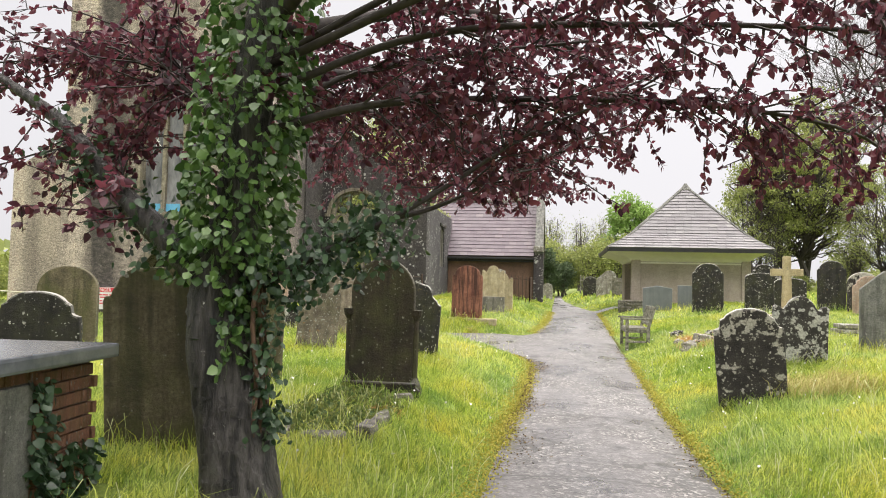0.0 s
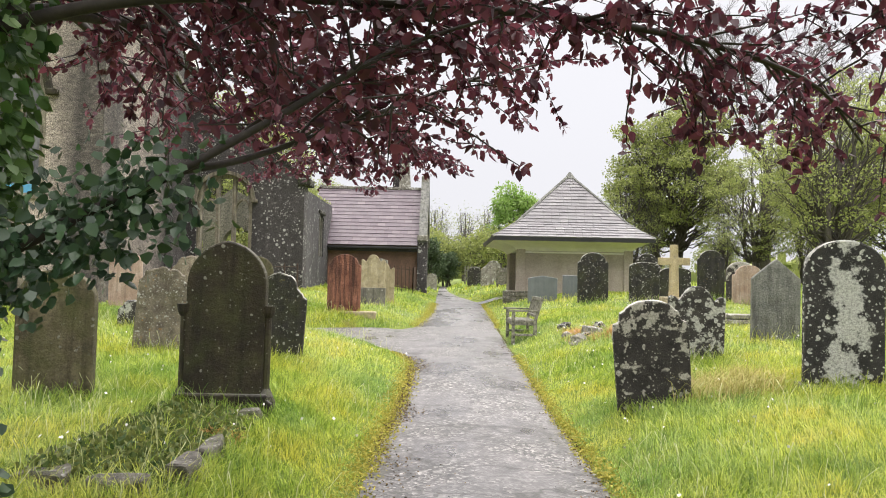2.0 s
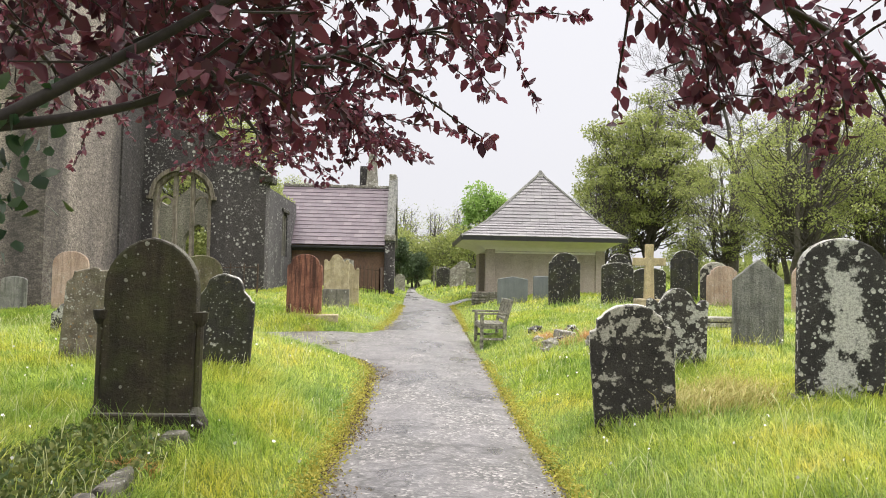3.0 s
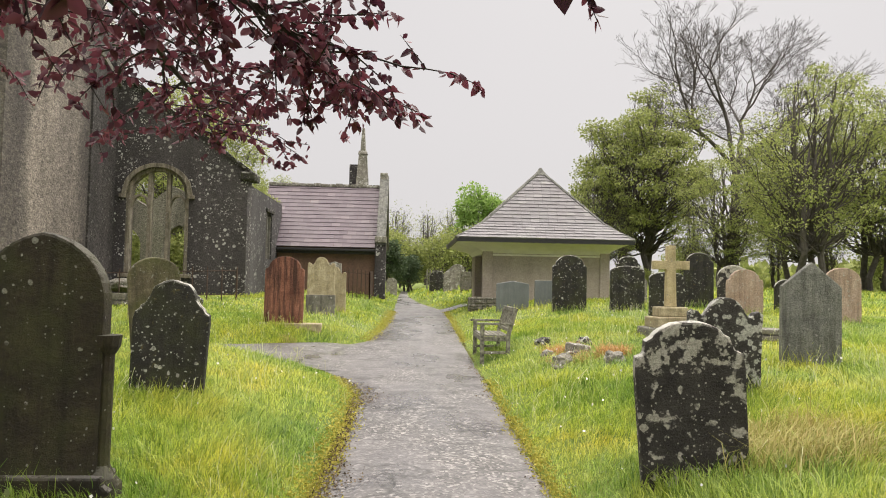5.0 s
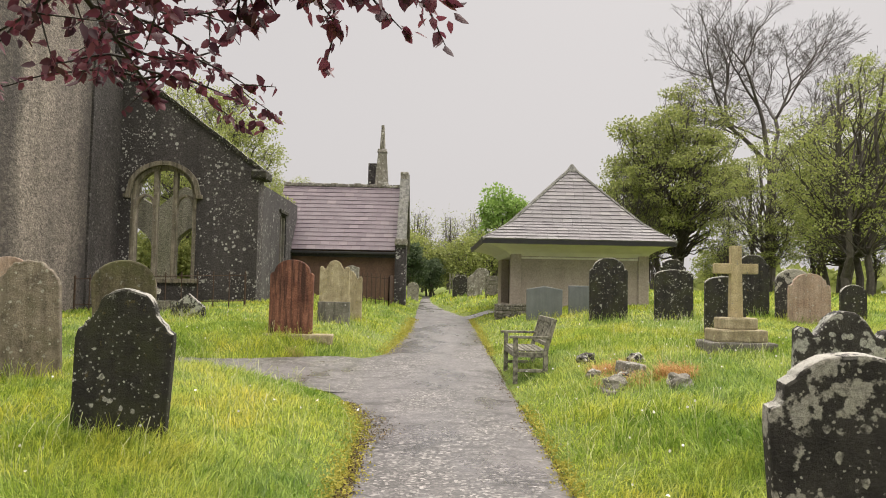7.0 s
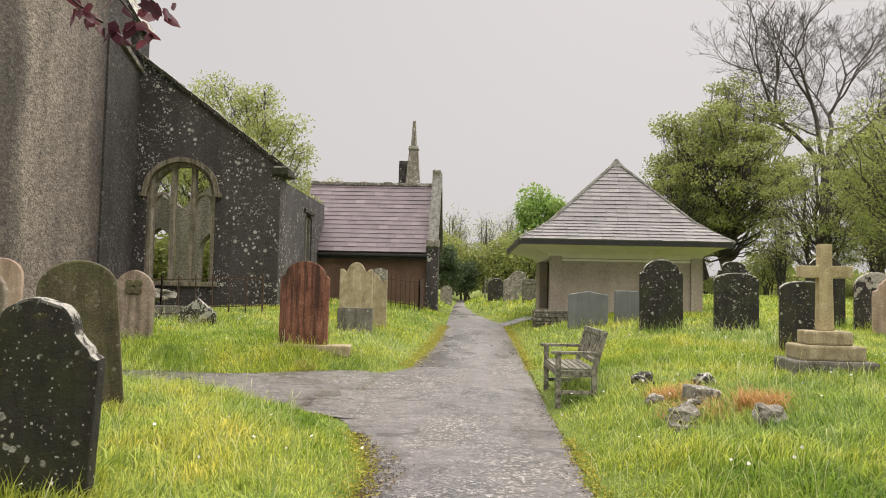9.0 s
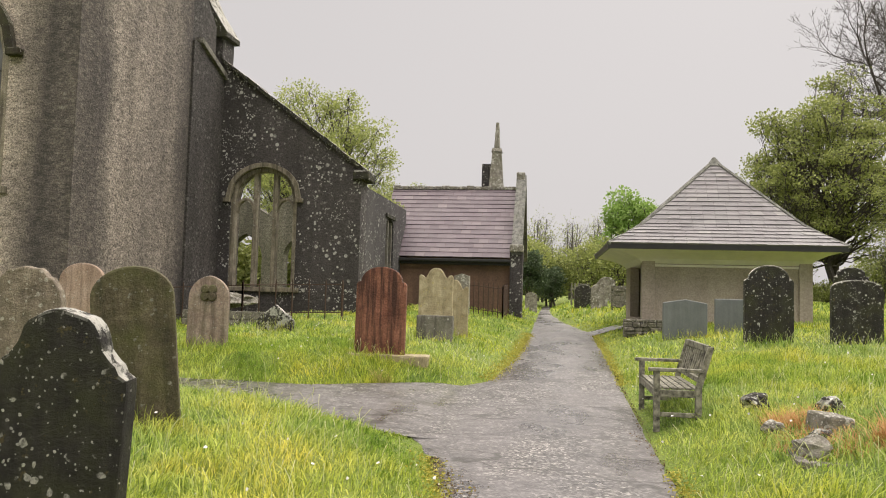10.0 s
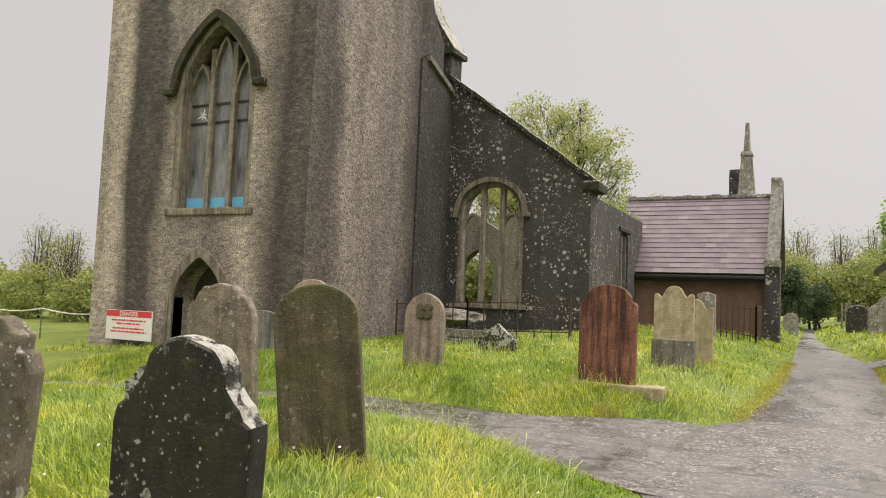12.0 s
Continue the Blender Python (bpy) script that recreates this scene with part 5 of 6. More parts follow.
def plum_tree():
    tree = tagged(empty("plum_tree", 0, 0, 0), "ivy-clad purple-leaved plum tree with low spreading limbs over the path", "tree")
    rnd, nr = random.Random(11), np.random.default_rng(11)
    bz = gz(-1.95, 4.3)
    bm = bmesh.new()
    trunk = spline([(-1.82, 4.22, bz - 0.15), (-1.9, 4.25, bz + 0.35), (-2.0, 4.27, bz + 0.8), (-2.06, 4.28, 1.55), (-1.98, 4.3, 2.1), (-1.88, 4.3, 3.0), (-1.75, 4.4, 4.3)], 6)
    rad = np.interp(np.linspace(0, 1, len(trunk)), [0, 0.12, 0.4, 0.5, 0.7, 1], [0.27, 0.225, 0.2, 0.19, 0.13, 0.09])
    tube(bm, trunk, list(rad), 16)
    bmesh.ops.subdivide_edges(bm, edges=bm.edges[:], cuts=2)
    for v in bm.verts:
        ang = math.atan2(v.co.y - 4.28, v.co.x + 1.95)
        v.co += Vector((math.cos(ang), math.sin(ang), 0)) * (0.022 * noise.noise((ang * 3.2, v.co.z * 0.8, 2.0)) + 0.02 * noise.noise((ang * 9, v.co.z * 1.6, 5.0)))
    part("trunk", bm, BARK, tree, "dark furrowed wet trunk", True)
    bm = bmesh.new()
    for k in range(5):
        a0 = -0.35 + 0.22 * k
        pts = [(-1.9 + 0.23 * math.cos(a0 + 0.3 * noise.noise((z * 2, k, 0))) + (0.06 if z < 0.5 else 0) - 0.07 * z, 4.25 + 0.23 * math.sin(a0 + 0.3 * noise.noise((z * 2, k, 0))), z) for z in np.linspace(bz, 1.7, 14)]
        tube(bm, pts, [0.015] * 14, 6)
    part("ivy_stem", bm, ROOT, tree, "red-brown ivy stems on the bark")
    limbs = {
        "left": ([(-2.06, 4.28, 1.6), (-2.3, 4.22, 1.83), (-2.72, 4.2, 2.2), (-3.15, 4.2, 2.65), (-3.9, 4.3, 3.1)], 0.12, 0.02),
        "left_back": ([(-2.0, 4.3, 2.4), (-2.5, 4.7, 3.0), (-3.2, 5.2, 3.5), (-4.0, 5.8, 3.8)], 0.07, 0.02),
        "right": ([(-1.95, 4.28, 1.55), (-1.45, 4.28, 1.82), (-1.0, 4.3, 2.05), (-0.6, 4.35, 2.3), (-0.15, 4.5, 2.62), (0.6, 4.9, 3.0)], 0.028, 0.006),
        "right_low": ([(-1.0, 4.3, 2.05), (-0.75, 4.5, 2.15), (-0.3, 5.0, 2.45), (0.2, 5.6, 2.8)], 0.018, 0.006),
        "across": ([(-1.9, 4.3, 2.55), (-1.2, 4.4, 2.76), (-0.3, 4.6, 2.84), (0.9, 4.9, 2.86), (2.0, 5.5, 2.8), (2.6, 6.0, 2.55)], 0.03, 0.008),
        "across_high": ([(-1.85, 4.3, 3.0), (-0.6, 4.2, 3.5), (1.0, 4.4, 3.6), (2.6, 4.8, 3.4), (3.8, 5.2, 3.1)], 0.024, 0.008),
        "forward": ([(-1.88, 4.3, 2.9), (-1.55, 5.4, 3.25), (-1.2, 6.5, 3.2), (-0.6, 7.4, 3.0), (-0.18, 8.2, 2.8)], 0.034, 0.006),
        "forward_left": ([(-1.9, 4.3, 2.7), (-1.7, 5.8, 3.1), (-1.4, 7.4, 3.15), (-1.3, 8.8, 3.0), (-1.32, 9.85, 2.78)], 0.04, 0.005),
        "forward_far_left": ([(-2.0, 4.4, 2.9), (-2.5, 6.0, 3.4), (-2.7, 7.6, 3.4), (-2.7, 8.8, 3.1)], 0.05, 0.01),
        "forward_mid": ([(-1.85, 4.3, 3.2), (-0.8, 5.6, 3.8), (0.1, 6.5, 3.75), (0.5, 7.0, 3.55)], 0.05, 0.01),
        "back": ([(-1.8, 4.3, 3.2), (-0.8, 3.6, 3.9), (0.6, 3.0, 4.1), (2.0, 2.8, 4.0)], 0.05, 0.014),
        "up": ([(-1.78, 4.38, 4.1), (-1.4, 4.6, 5.0), (-0.6, 5.0, 5.8)], 0.07, 0.02),
        "right_near": ([(-1.8, 4.3, 3.0), (-0.3, 4.0, 3.4), (1.4, 4.2, 3.4), (2.6, 4.7, 3.1)], 0.03, 0.01),
        "crown_left": ([(-1.95, 4.3, 2.5), (-2.5, 4.5, 2.95), (-3.0, 4.7, 3.2), (-3.6, 4.9, 3.35)], 0.03, 0.008),
        "crown_mid": ([(-1.9, 4.3, 2.6), (-1.5, 4.8, 3.05), (-0.8, 5.0, 3.25), (0.2, 4.9, 3.3)], 0.03, 0.008),
        "crown_right": ([(-1.88, 4.3, 2.8), (-0.8, 4.4, 3.2), (0.6, 4.5, 3.25), (1.8, 4.6, 3.2), (2.6, 4.7, 3.05)], 0.028, 0.008),
        "crown_far": ([(-1.9, 4.3, 2.7), (-2.2, 5.1, 3.15), (-2.0, 5.7, 3.4)], 0.03, 0.008),
    }
    twig_bm = bmesh.new()
    pts, dirs = [], []
    for name, (ctrl, r0, r1) in limbs.items():
        line = spline(ctrl, 6)
        bm = bmesh.new()
        tube(bm, line, list(np.linspace(r0, r1, len(line))), 8)
        part("limb", bm, BARK if name == "left" else TWIG, tree, "", True)
        length = sum((b - a).length for a, b in zip(line, line[1:]))
        count = int(length * {"left": 7, "left_back": 6, "right": 6, "right_low": 7, "up": 12, "back": 10, "forward_left": 8, "forward_far_left": 2, "forward": 14, "forward_mid": 6, "crown_left": 12, "crown_mid": 7, "crown_right": 5, "crown_far": 8, "across_high": 6, "right_near": 5}.get(name, 8.5) * 2.1)
        for k in range(count):
            u = rnd.uniform(0.18, 1.0)
            i = min(int(u * (len(line) - 1)), len(line) - 2)
            p = line[i].lerp(line[i + 1], rnd.random())
            along = (line[i + 1] - line[i]).normalized()
            d = (along * rnd.uniform(0.2, 1.0) + Vector((rnd.gauss(0, 0.55), rnd.gauss(0, 0.55), rnd.gauss(0.12, 0.4)))).normalized()
            n = rnd.randint(4, 7)
            q, chain = p.copy(), [p.copy()]
            step = rnd.uniform(0.09, 0.16)
            for s in range(n):
                d = (d + Vector((rnd.gauss(0, 0.2), rnd.gauss(0, 0.2), rnd.gauss(-0.1, 0.16)))).normalized()
                q = q + d * step
                chain.append(q.copy())
            floor_z = 1.95 if q.x < -2.2 and q.y < 6 else 2.25 if q.x < -0.4 and q.y < 6 else 2.62 if q.y > 7.1 else max(2.15, 1.75 + 0.4 * (q.y - 4.07)) if q.x > -0.75 else 2.15 if q.y < 6.3 else 2.45
            if min(c.z for c in chain) < floor_z or max(c.y for c in chain) > 10.0:
                continue
            tube(twig_bm, chain, list(np.linspace(0.009, 0.003, len(chain))), 4)
            for c0, c1 in zip(chain[1:], chain[2:] + [chain[-1] + d * 0.05]):
                for m in range(rnd.randint(4, 7)):
                    f = rnd.random()
                    pts.append(tuple(c0.lerp(c1, f) + Vector((rnd.gauss(0, 0.015), rnd.gauss(0, 0.015), rnd.gauss(0, 0.015)))))
                    dd = (c1 - c0).normalized() * 0.5 + Vector((rnd.gauss(0, 0.6), rnd.gauss(0, 0.6), rnd.gauss(-0.45, 0.5)))
                    dirs.append(tuple(dd))
            # short side twigs
            for _ in range(2):
                c0 = rnd.choice(chain[1:])
                e = c0 + Vector((rnd.gauss(0, 0.12), rnd.gauss(0, 0.12), rnd.gauss(-0.05, 0.1)))
                tube(twig_bm, [c0, e], [0.005, 0.002], 4)
                for m in range(5):
                    pts.append(tuple(c0.lerp(e, rnd.uniform(0.4, 1))))
                    dirs.append((rnd.gauss(0, 0.6), rnd.gauss(0, 0.6), rnd.gauss(-0.4, 0.5)))
    # hanging sprays
    for ctrl in ([(2.3, 5.75, 2.72), (2.18, 5.8, 2.5), (2.1, 5.82, 2.25)], [(2.0, 5.5, 2.78), (2.05, 5.6, 2.55), (2.0, 5.7, 2.36)], [(-0.55, 5.2, 2.6), (-0.5, 5.3, 2.4), (-0.45, 5.4, 2.22)], [(-0.18, 8.2, 2.8), (-0.1, 8.25, 2.79), (-0.02, 8.3, 2.8)], [(0.5, 7.0, 3.55), (0.75, 6.98, 3.15), (0.92, 7.0, 2.8)], [(-1.36, 9.7, 2.84), (-1.34, 9.85, 2.8), (-1.32, 9.95, 2.76)]):
        line = spline(ctrl, 4)
        tube(twig_bm, line, list(np.linspace(0.006, 0.002, len(line))), 4)
        for a, b in zip(line, line[1:]):
            for m in range(7):
                pts.append(tuple(a.lerp(b, rnd.random())))
                dirs.append((rnd.gauss(0, 0.5), rnd.gauss(0, 0.5), rnd.gauss(-0.5, 0.4)))
    tagged(part("twig_spray", twig_bm, TWIG, tree), kind="stuff")
    V, T = cards(pts, dirs, 0.06, nr)
    tagged(np_mesh("leaves", V, T, PLUM, tree), kind="stuff")
    # ivy on stem and right limb
    ip, idr = [], []
    stem = spline([(-2.02, 4.27, 1.15), (-2.06, 4.28, 1.6), (-1.98, 4.3, 2.1), (-1.88, 4.3, 3.0), (-1.75, 4.4, 4.4)], 10)
    for k in range(4200):
        u = rnd.random() ** 0.8
        c = stem[int(u * (len(stem) - 1))]
        a = rnd.uniform(0, 2 * math.pi)
        if c.z < 1.75 and (math.cos(a) < 0.35 or rnd.random() < 0.3):
            continue
        r = rnd.uniform(0.17, 0.36) if c.z > 1.75 else rnd.uniform(0.17, 0.24)
        ip.append((c.x + r * math.cos(a), c.y + r * math.sin(a), c.z + rnd.uniform(-0.12, 0.12)))
        idr.append((math.cos(a) * 0.6 + rnd.gauss(0, 0.25), math.sin(a) * 0.6 + rnd.gauss(0, 0.25), -0.75 + rnd.gauss(0, 0.3)))
    V, T = cards(ip, idr, 0.06, nr, 0.15, 0.95)
    tagged(np_mesh("ivy_leaves", V, T, IVY, tree), kind="stuff")
    ip, idr = [], []
    for line, n, spread in ((spline(limbs["right"][0][:3], 8), 1150, 0.12), (spline(limbs["left"][0][1:4], 8), 420, 0.11), (spline([(-1.75, 4.25, 1.5), (-1.72, 4.2, 1.1), (-1.66, 4.2, 0.8)], 8), 260, 0.06)):
        for k in range(n):
            c = rnd.choice(line)
            o = [max(-1.7, min(1.7, rnd.gauss(0, 1))) * spread for _ in range(3)]
            ip.append((c.x + o[0], c.y + o[1], c.z + o[2] - 0.03))
            idr.append((rnd.gauss(0, 0.5), -0.4 + rnd.gauss(0, 0.4), -0.6 + rnd.gauss(0, 0.4)))
    V, T = cards(ip, idr, 0.05, nr, 0.15, 0.9)
    tagged(np_mesh("ivy_leaves", V, T, DARK_IVY, tree), kind="stuff")
    return tree


plum_tree()


def diamonds(P, D, size, nr, ratio=0.7):
    """Small four-cornered leaves for trees that stand far off."""
    n = len(P)
    D = D / (np.linalg.norm(D, axis=1, keepdims=True) + 1e-9)
    S = np.cross(D, nr.normal(size=(n, 3)))
    S /= np.linalg.norm(S, axis=1, keepdims=True) + 1e-9
    s = size * nr.uniform(0.6, 1.35, (n, 1))
    V = np.stack([P, P + D * s * 0.5 + S * s * ratio * 0.5, P + D * s, P + D * s * 0.5 - S * s * ratio * 0.5], 1).reshape(-1, 3)
    i = np.arange(n)[:, None] * 4
    return V, np.concatenate([i + [0, 1, 2], i + [0, 2, 3]])


def rods(segs):
    """Three-sided tapering rods, one for each (start, end, radius, radius)."""
    A = np.array([tuple(a) for a, b, r, q in segs])
    B = np.array([tuple(b) for a, b, r, q in segs])
    r0, r1 = np.array([r for a, b, r, q in segs])[:, None], np.array([q for a, b, r, q in segs])[:, None]
    d = B - A
    d /= np.linalg.norm(d, axis=1, keepdims=True) + 1e-9
    u = np.cross(d, [0.31, 0.83, 0.46])
    u /= np.linalg.norm(u, axis=1, keepdims=True) + 1e-9
    w = np.cross(d, u)
    ring = [math.cos(k * 2.0944) * u + math.sin(k * 2.0944) * w for k in range(3)]
    V = np.stack([A + r0 * o for o in ring] + [B + r1 * o for o in ring], 1).reshape(-1, 3)
    i = np.arange(len(A))[:, None] * 6
    return V, np.concatenate([i + f for f in ([0, 1, 4], [0, 4, 3], [1, 2, 5], [1, 5, 4], [2, 0, 3], [2, 3, 5])])


def wander(rnd, a, b, n, sag, rough):
    """A crooked line from a to b that bows by sag."""
    out = []
    for k in range(n + 1):
        u = k / n
        p = a.lerp(b, u) + Vector((0, 0, sag * 4 * u * (1 - u)))
        if 0 < k < n:
            p += Vector((rnd.gauss(0, rough), rnd.gauss(0, rough), rnd.gauss(0, rough)))
        out.append(p)
    return out


def crown_tree(seed, height, radius, base, lobes, per, lobe_r, leaf, material, trunk_r=0.25, stems=1, flat=0.7, low=0.4):
    """A leafy tree: stems, crooked limbs out to many clumps set over a domed crown, twigs and leaves in each clump."""
    rnd, nr = random.Random(seed), np.random.default_rng(seed)
    tree = empty("tree")
    trunk_bm = bmesh.new()
    lines = []
    for k in range(stems):
        a = 2 * math.pi * k / stems + rnd.random()
        o = 0.0 if stems == 1 else radius * 0.12
        top = Vector((radius * 0.3 * math.cos(a) * (stems > 1), radius * 0.3 * math.sin(a) * (stems > 1), height * rnd.uniform(0.72, 0.82)))
        line = wander(rnd, Vector((o * math.cos(a), o * math.sin(a), -0.4)), top, 9, 0, radius * 0.03)
        tube(trunk_bm, line, list(np.linspace(trunk_r, trunk_r * 0.2, 10)), 8)
        lines.append(line)
    part("trunk", trunk_bm, FAR_BARK, tree)
    zc = base + (height - base) * low
    segs, P, D = [], [], []
    for k in range(lobes):
        az, cz = rnd.uniform(0, 2 * math.pi), rnd.uniform(-0.85, 1.0)
        sn = math.sqrt(1 - cz * cz)
        rr = (0.35 + 0.65 * rnd.random() ** 0.45) * (0.86 + 0.3 * noise.noise((math.cos(az) * 1.4, math.sin(az) * 1.4, cz * 1.6 + seed)))
        up = (height - zc - lobe_r * 0.5) if cz > 0 else (zc - base)
        c = Vector((radius * rr * sn * math.cos(az), radius * rr * sn * math.sin(az), zc + up * rr * cz))
        line = lines[k % stems]
        i = max(2, min(8, int(9 * (c.z / height) * rnd.uniform(0.45, 0.8) / 0.8)))
        limb = wander(rnd, line[i], c, 6, -0.08 * (c - line[i]).length * rnd.uniform(-0.3, 1), 0.03 * (c - line[i]).length)
        w = np.linspace(trunk_r * 0.3, trunk_r * 0.08, 7)
        segs += [(limb[m], limb[m + 1], w[m], w[m + 1]) for m in range(6)]
        size = lobe_r * rnd.uniform(0.6, 1.3)
        for m in range(9):
            d = Vector((rnd.gauss(0, 1), rnd.gauss(0, 1), rnd.gauss(0.3, 0.6))).normalized()
            e = c + Vector((d.x, d.y, d.z * flat)) * size * rnd.uniform(0.6, 1.05)
            h = limb[rnd.choice((4, 5, 6))].lerp(e, 0.5) + Vector((rnd.gauss(0, 0.1), rnd.gauss(0, 0.1), rnd.gauss(0, 0.1))) * size
            segs += [(limb[6], h, w[6] * 0.7, w[6] * 0.4), (h, e, w[6] * 0.4, w[6] * 0.15)]
        n = int(per * rnd.uniform(0.6, 1.4))
        d = nr.normal(size=(n, 3))
        d /= np.linalg.norm(d, axis=1, keepdims=True)
        r = nr.uniform(0.15, 1, (n, 1)) ** 0.5 * size
        P.append(np.array(tuple(c)) + d * r * [1, 1, flat])
        D.append(d + nr.normal(0, 0.7, (n, 3)) + [0, 0, -0.2])
    V, T = rods(segs)
    tagged(np_mesh("branchwork", V, T, FAR_BARK, tree), kind="stuff")
    V, T = diamonds(np.concatenate(P), np.concatenate(D), leaf, nr)
    tagged(np_mesh("crown", V, T, material, tree), kind="stuff")
    return tree


def bare_tree(seed, height, trunk_r):
    """A leafless tree: two leaders that fork again and again into a wide fan of fine twigs."""
    rnd = random.Random(seed)
    tree = empty("tree")
    bm = bmesh.new()
    segs = []

    def fork(p, d, length, r, level):
        q, n = p.copy(), 4 if level < 4 else 3
        for k in range(n):
            d = (d + Vector((rnd.gauss(0, 0.12), rnd.gauss(0, 0.12), rnd.gauss(0.03, 0.08)))).normalized()
            e = q + d * length / n
            segs.append((q, e, r * (1 - 0.4 * k / n), r * (1 - 0.4 * (k + 1) / n)))
            q = e
            if level < 7 and k > 0 and rnd.random() < (0.5 if level < 2 else 0.75 if level < 5 else 0.5):
                side = Vector((rnd.gauss(0, 1), rnd.gauss(0, 1), rnd.gauss(0.1, 0.4))).normalized()
                fork(q.copy(), (d * 0.7 + side * 0.75).normalized(), length * rnd.uniform(0.5, 0.75), r * 0.42, level + 1)
        if level < 7:
            for s in (-1, 1):
                side = Vector((rnd.gauss(0, 1), rnd.gauss(0, 1), rnd.gauss(0, 0.3))).normalized()
                fork(q.copy(), (d + side * rnd.uniform(0.35, 0.75)).normalized(), length * rnd.uniform(0.6, 0.78), r * 0.55, level + 1)

    trunk = wander(rnd, Vector((0, 0, -0.4)), Vector((0.3, 0, height * 0.36)), 6, 0, 0.12)
    tube(bm, trunk, list(np.linspace(trunk_r, trunk_r * 0.7, 7)), 9)
    part("trunk", bm, FAR_BARK, tree)
    for a in (-0.9, -0.3, 0.25, 0.85):
        fork(trunk[-1].copy(), Vector((a, rnd.uniform(-0.4, 0.4), 1)).normalized(), height * 0.19, trunk_r * 0.55, 1)
    V, T = rods([(a, b, max(r, 0.009), max(q, 0.007)) for a, b, r, q in segs])
    tagged(np_mesh("branchwork", V, T, FAR_BARK, tree), kind="stuff")
    return tree


def plant(proto, label, spots, category="tree", group=""):
    for i, (x, y, s, rz) in enumerate(spots):
        m = pose(x, y, gz(x, y), 0, 0, rz)
        ob = proto if i == 0 else copy_thing(proto, m)
        ob.matrix_basis = m @ Matrix.Scale(s, 4)
        tagged(ob, label, category, group)


plant(bare_tree(1, 24, 0.42), "tall bare-branched tree rising above the others", [(27.0, 64, 1.13, 20)])
plant(crown_tree(3, 16.3, 6.0, 1.3, 260, 140, 1.0, 0.18, OLIVE, 0.28, 3, 0.5, 0.5), "broad domed tree in full olive-green leaf", [(18.3, 61, 1.0, 0), (33.5, 66, 0.95, 120)], group="trees along the churchyard edge")
plant(crown_tree(2, 13.4, 4.6, 1.2, 140, 120, 0.95, 0.13, SPRING, 0.2, 4, 0.4), "slender tree in thin yellow-green spring leaf", [(23.6, 46, 1.1, 0), (29.5, 49, 1.15, 80), (21.5, 53, 0.78, 190), (34, 46, 1.05, 140), (14.4, 59, 0.72, 30), (38, 52, 1.15, 250)], group="trees along the churchyard edge")
plant(crown_tree(4, 9.3, 2.7, 1.2, 42, 260, 0.95, 0.24, BRIGHT, 0.16, 1, 0.8), "round tree in bright lime-green leaf", [(6.1, 66, 1.0, 0)])
plant(crown_tree(5, 5.2, 2.4, 0.3, 46, 120, 0.75, 0.17, OLIVE, 0.09, 4, 0.7, 0.45), "tangled olive-green hedgerow tree", [(0.2, 60, 1.0, 0), (2.4, 58, 0.9, 70), (4.6, 60, 1.05, 150), (-2.5, 64, 1.2, 220), (8.5, 63, 0.95, 20), (-6, 68, 1.3, 33), (11.5, 60, 1.0, 100), (24.5, 68, 0.9, 140), (40, 64, 1.1, 320)], group="hedgerow trees")
plant(crown_tree(6, 8.2, 1.7, 1.5, 70, 14, 0.8, 0.14, SPRING, 0.1, 4, 1.3), "thin almost bare hedgerow tree", [(-3.5, 72, 1.0, 0), (-0.8, 74, 1.1, 60), (2.0, 73, 1.0, 130), (4.4, 75, 1.05, 200), (-6.5, 74, 0.95, 270), (8.5, 76, 1.1, 20), (11, 74, 1.0, 90), (16, 58, 0.8, 40), (21, 57, 0.85, 110), (26, 55, 0.8, 170), (31, 57, 0.9, 240), (-30, 32, 0.6, 0), (-33.5, 33, 0.66, 110), (-36, 36, 0.62, 200)], group="thin hedgerow trees")
plant(crown_tree(7, 12.3, 5.0, 3.0, 170, 230, 0.9, 0.125, SPRING, 0.26, 2, 0.7), "broad tree in fresh yellow-green leaf behind the ruined church", [(-12.3, 47, 1.0, 0), (-10.5, 62, 0.72, 90), (-5.0, 67, 0.62, 180)], group="trees behind the church")
plant(crown_tree(8, 5.2, 1.5, 0.2, 40, 220, 0.7, 0.2, CONIFER, 0.14, 1, 0.9), "dark evergreen at the far end of the path", [(-1.2, 55, 0.75, 0), (0.3, 57, 0.6, 80)], group="evergreens")
plant(crown_tree(9, 3.4, 2.3, 0.1, 42, 150, 0.75, 0.16, OLIVE, 0.07, 3, 0.8, 0.4), "low tangled green bush at the churchyard edge", [(-27.5, 31.5, 0.75, 0), (-31, 31, 0.8, 60), (-34.5, 31, 0.9, 140), (-38, 30, 0.9, 230), (-25, 33, 0.7, 10), (-13.5, 45, 1.3, 50), (-10.5, 44.5, 1.2, 100), (-16.5, 45, 1.3, 300), (17, 57, 0.5, 200), (27, 61, 0.45, 90), (39, 56, 0.5, 210)], "bush", "bushes at the edge")


def far_wood():
    """A distant belt of woods that closes the view all round."""
    nr = np.random.default_rng(21)
    n = 34000
    a = nr.uniform(0, 2 * np.pi, n)
    r = nr.uniform(105, 125, n)
    top = 4.5 + 2.0 * np.sin(a * 9) + 1.5 * np.sin(a * 23 + 1)
    z = nr.uniform(0, 1, n) ** 0.8 * top + 1.0
    P = np.stack([r * np.cos(a), 20 + r * np.sin(a), z], 1)
    V, T = diamonds(P, nr.normal(size=(n, 3)), 1.7, nr)
    return np_mesh("far_woods", V, T, OLIVE)


tagged(far_wood(), "distant belt of olive-green woods", "woods", kind="stuff")


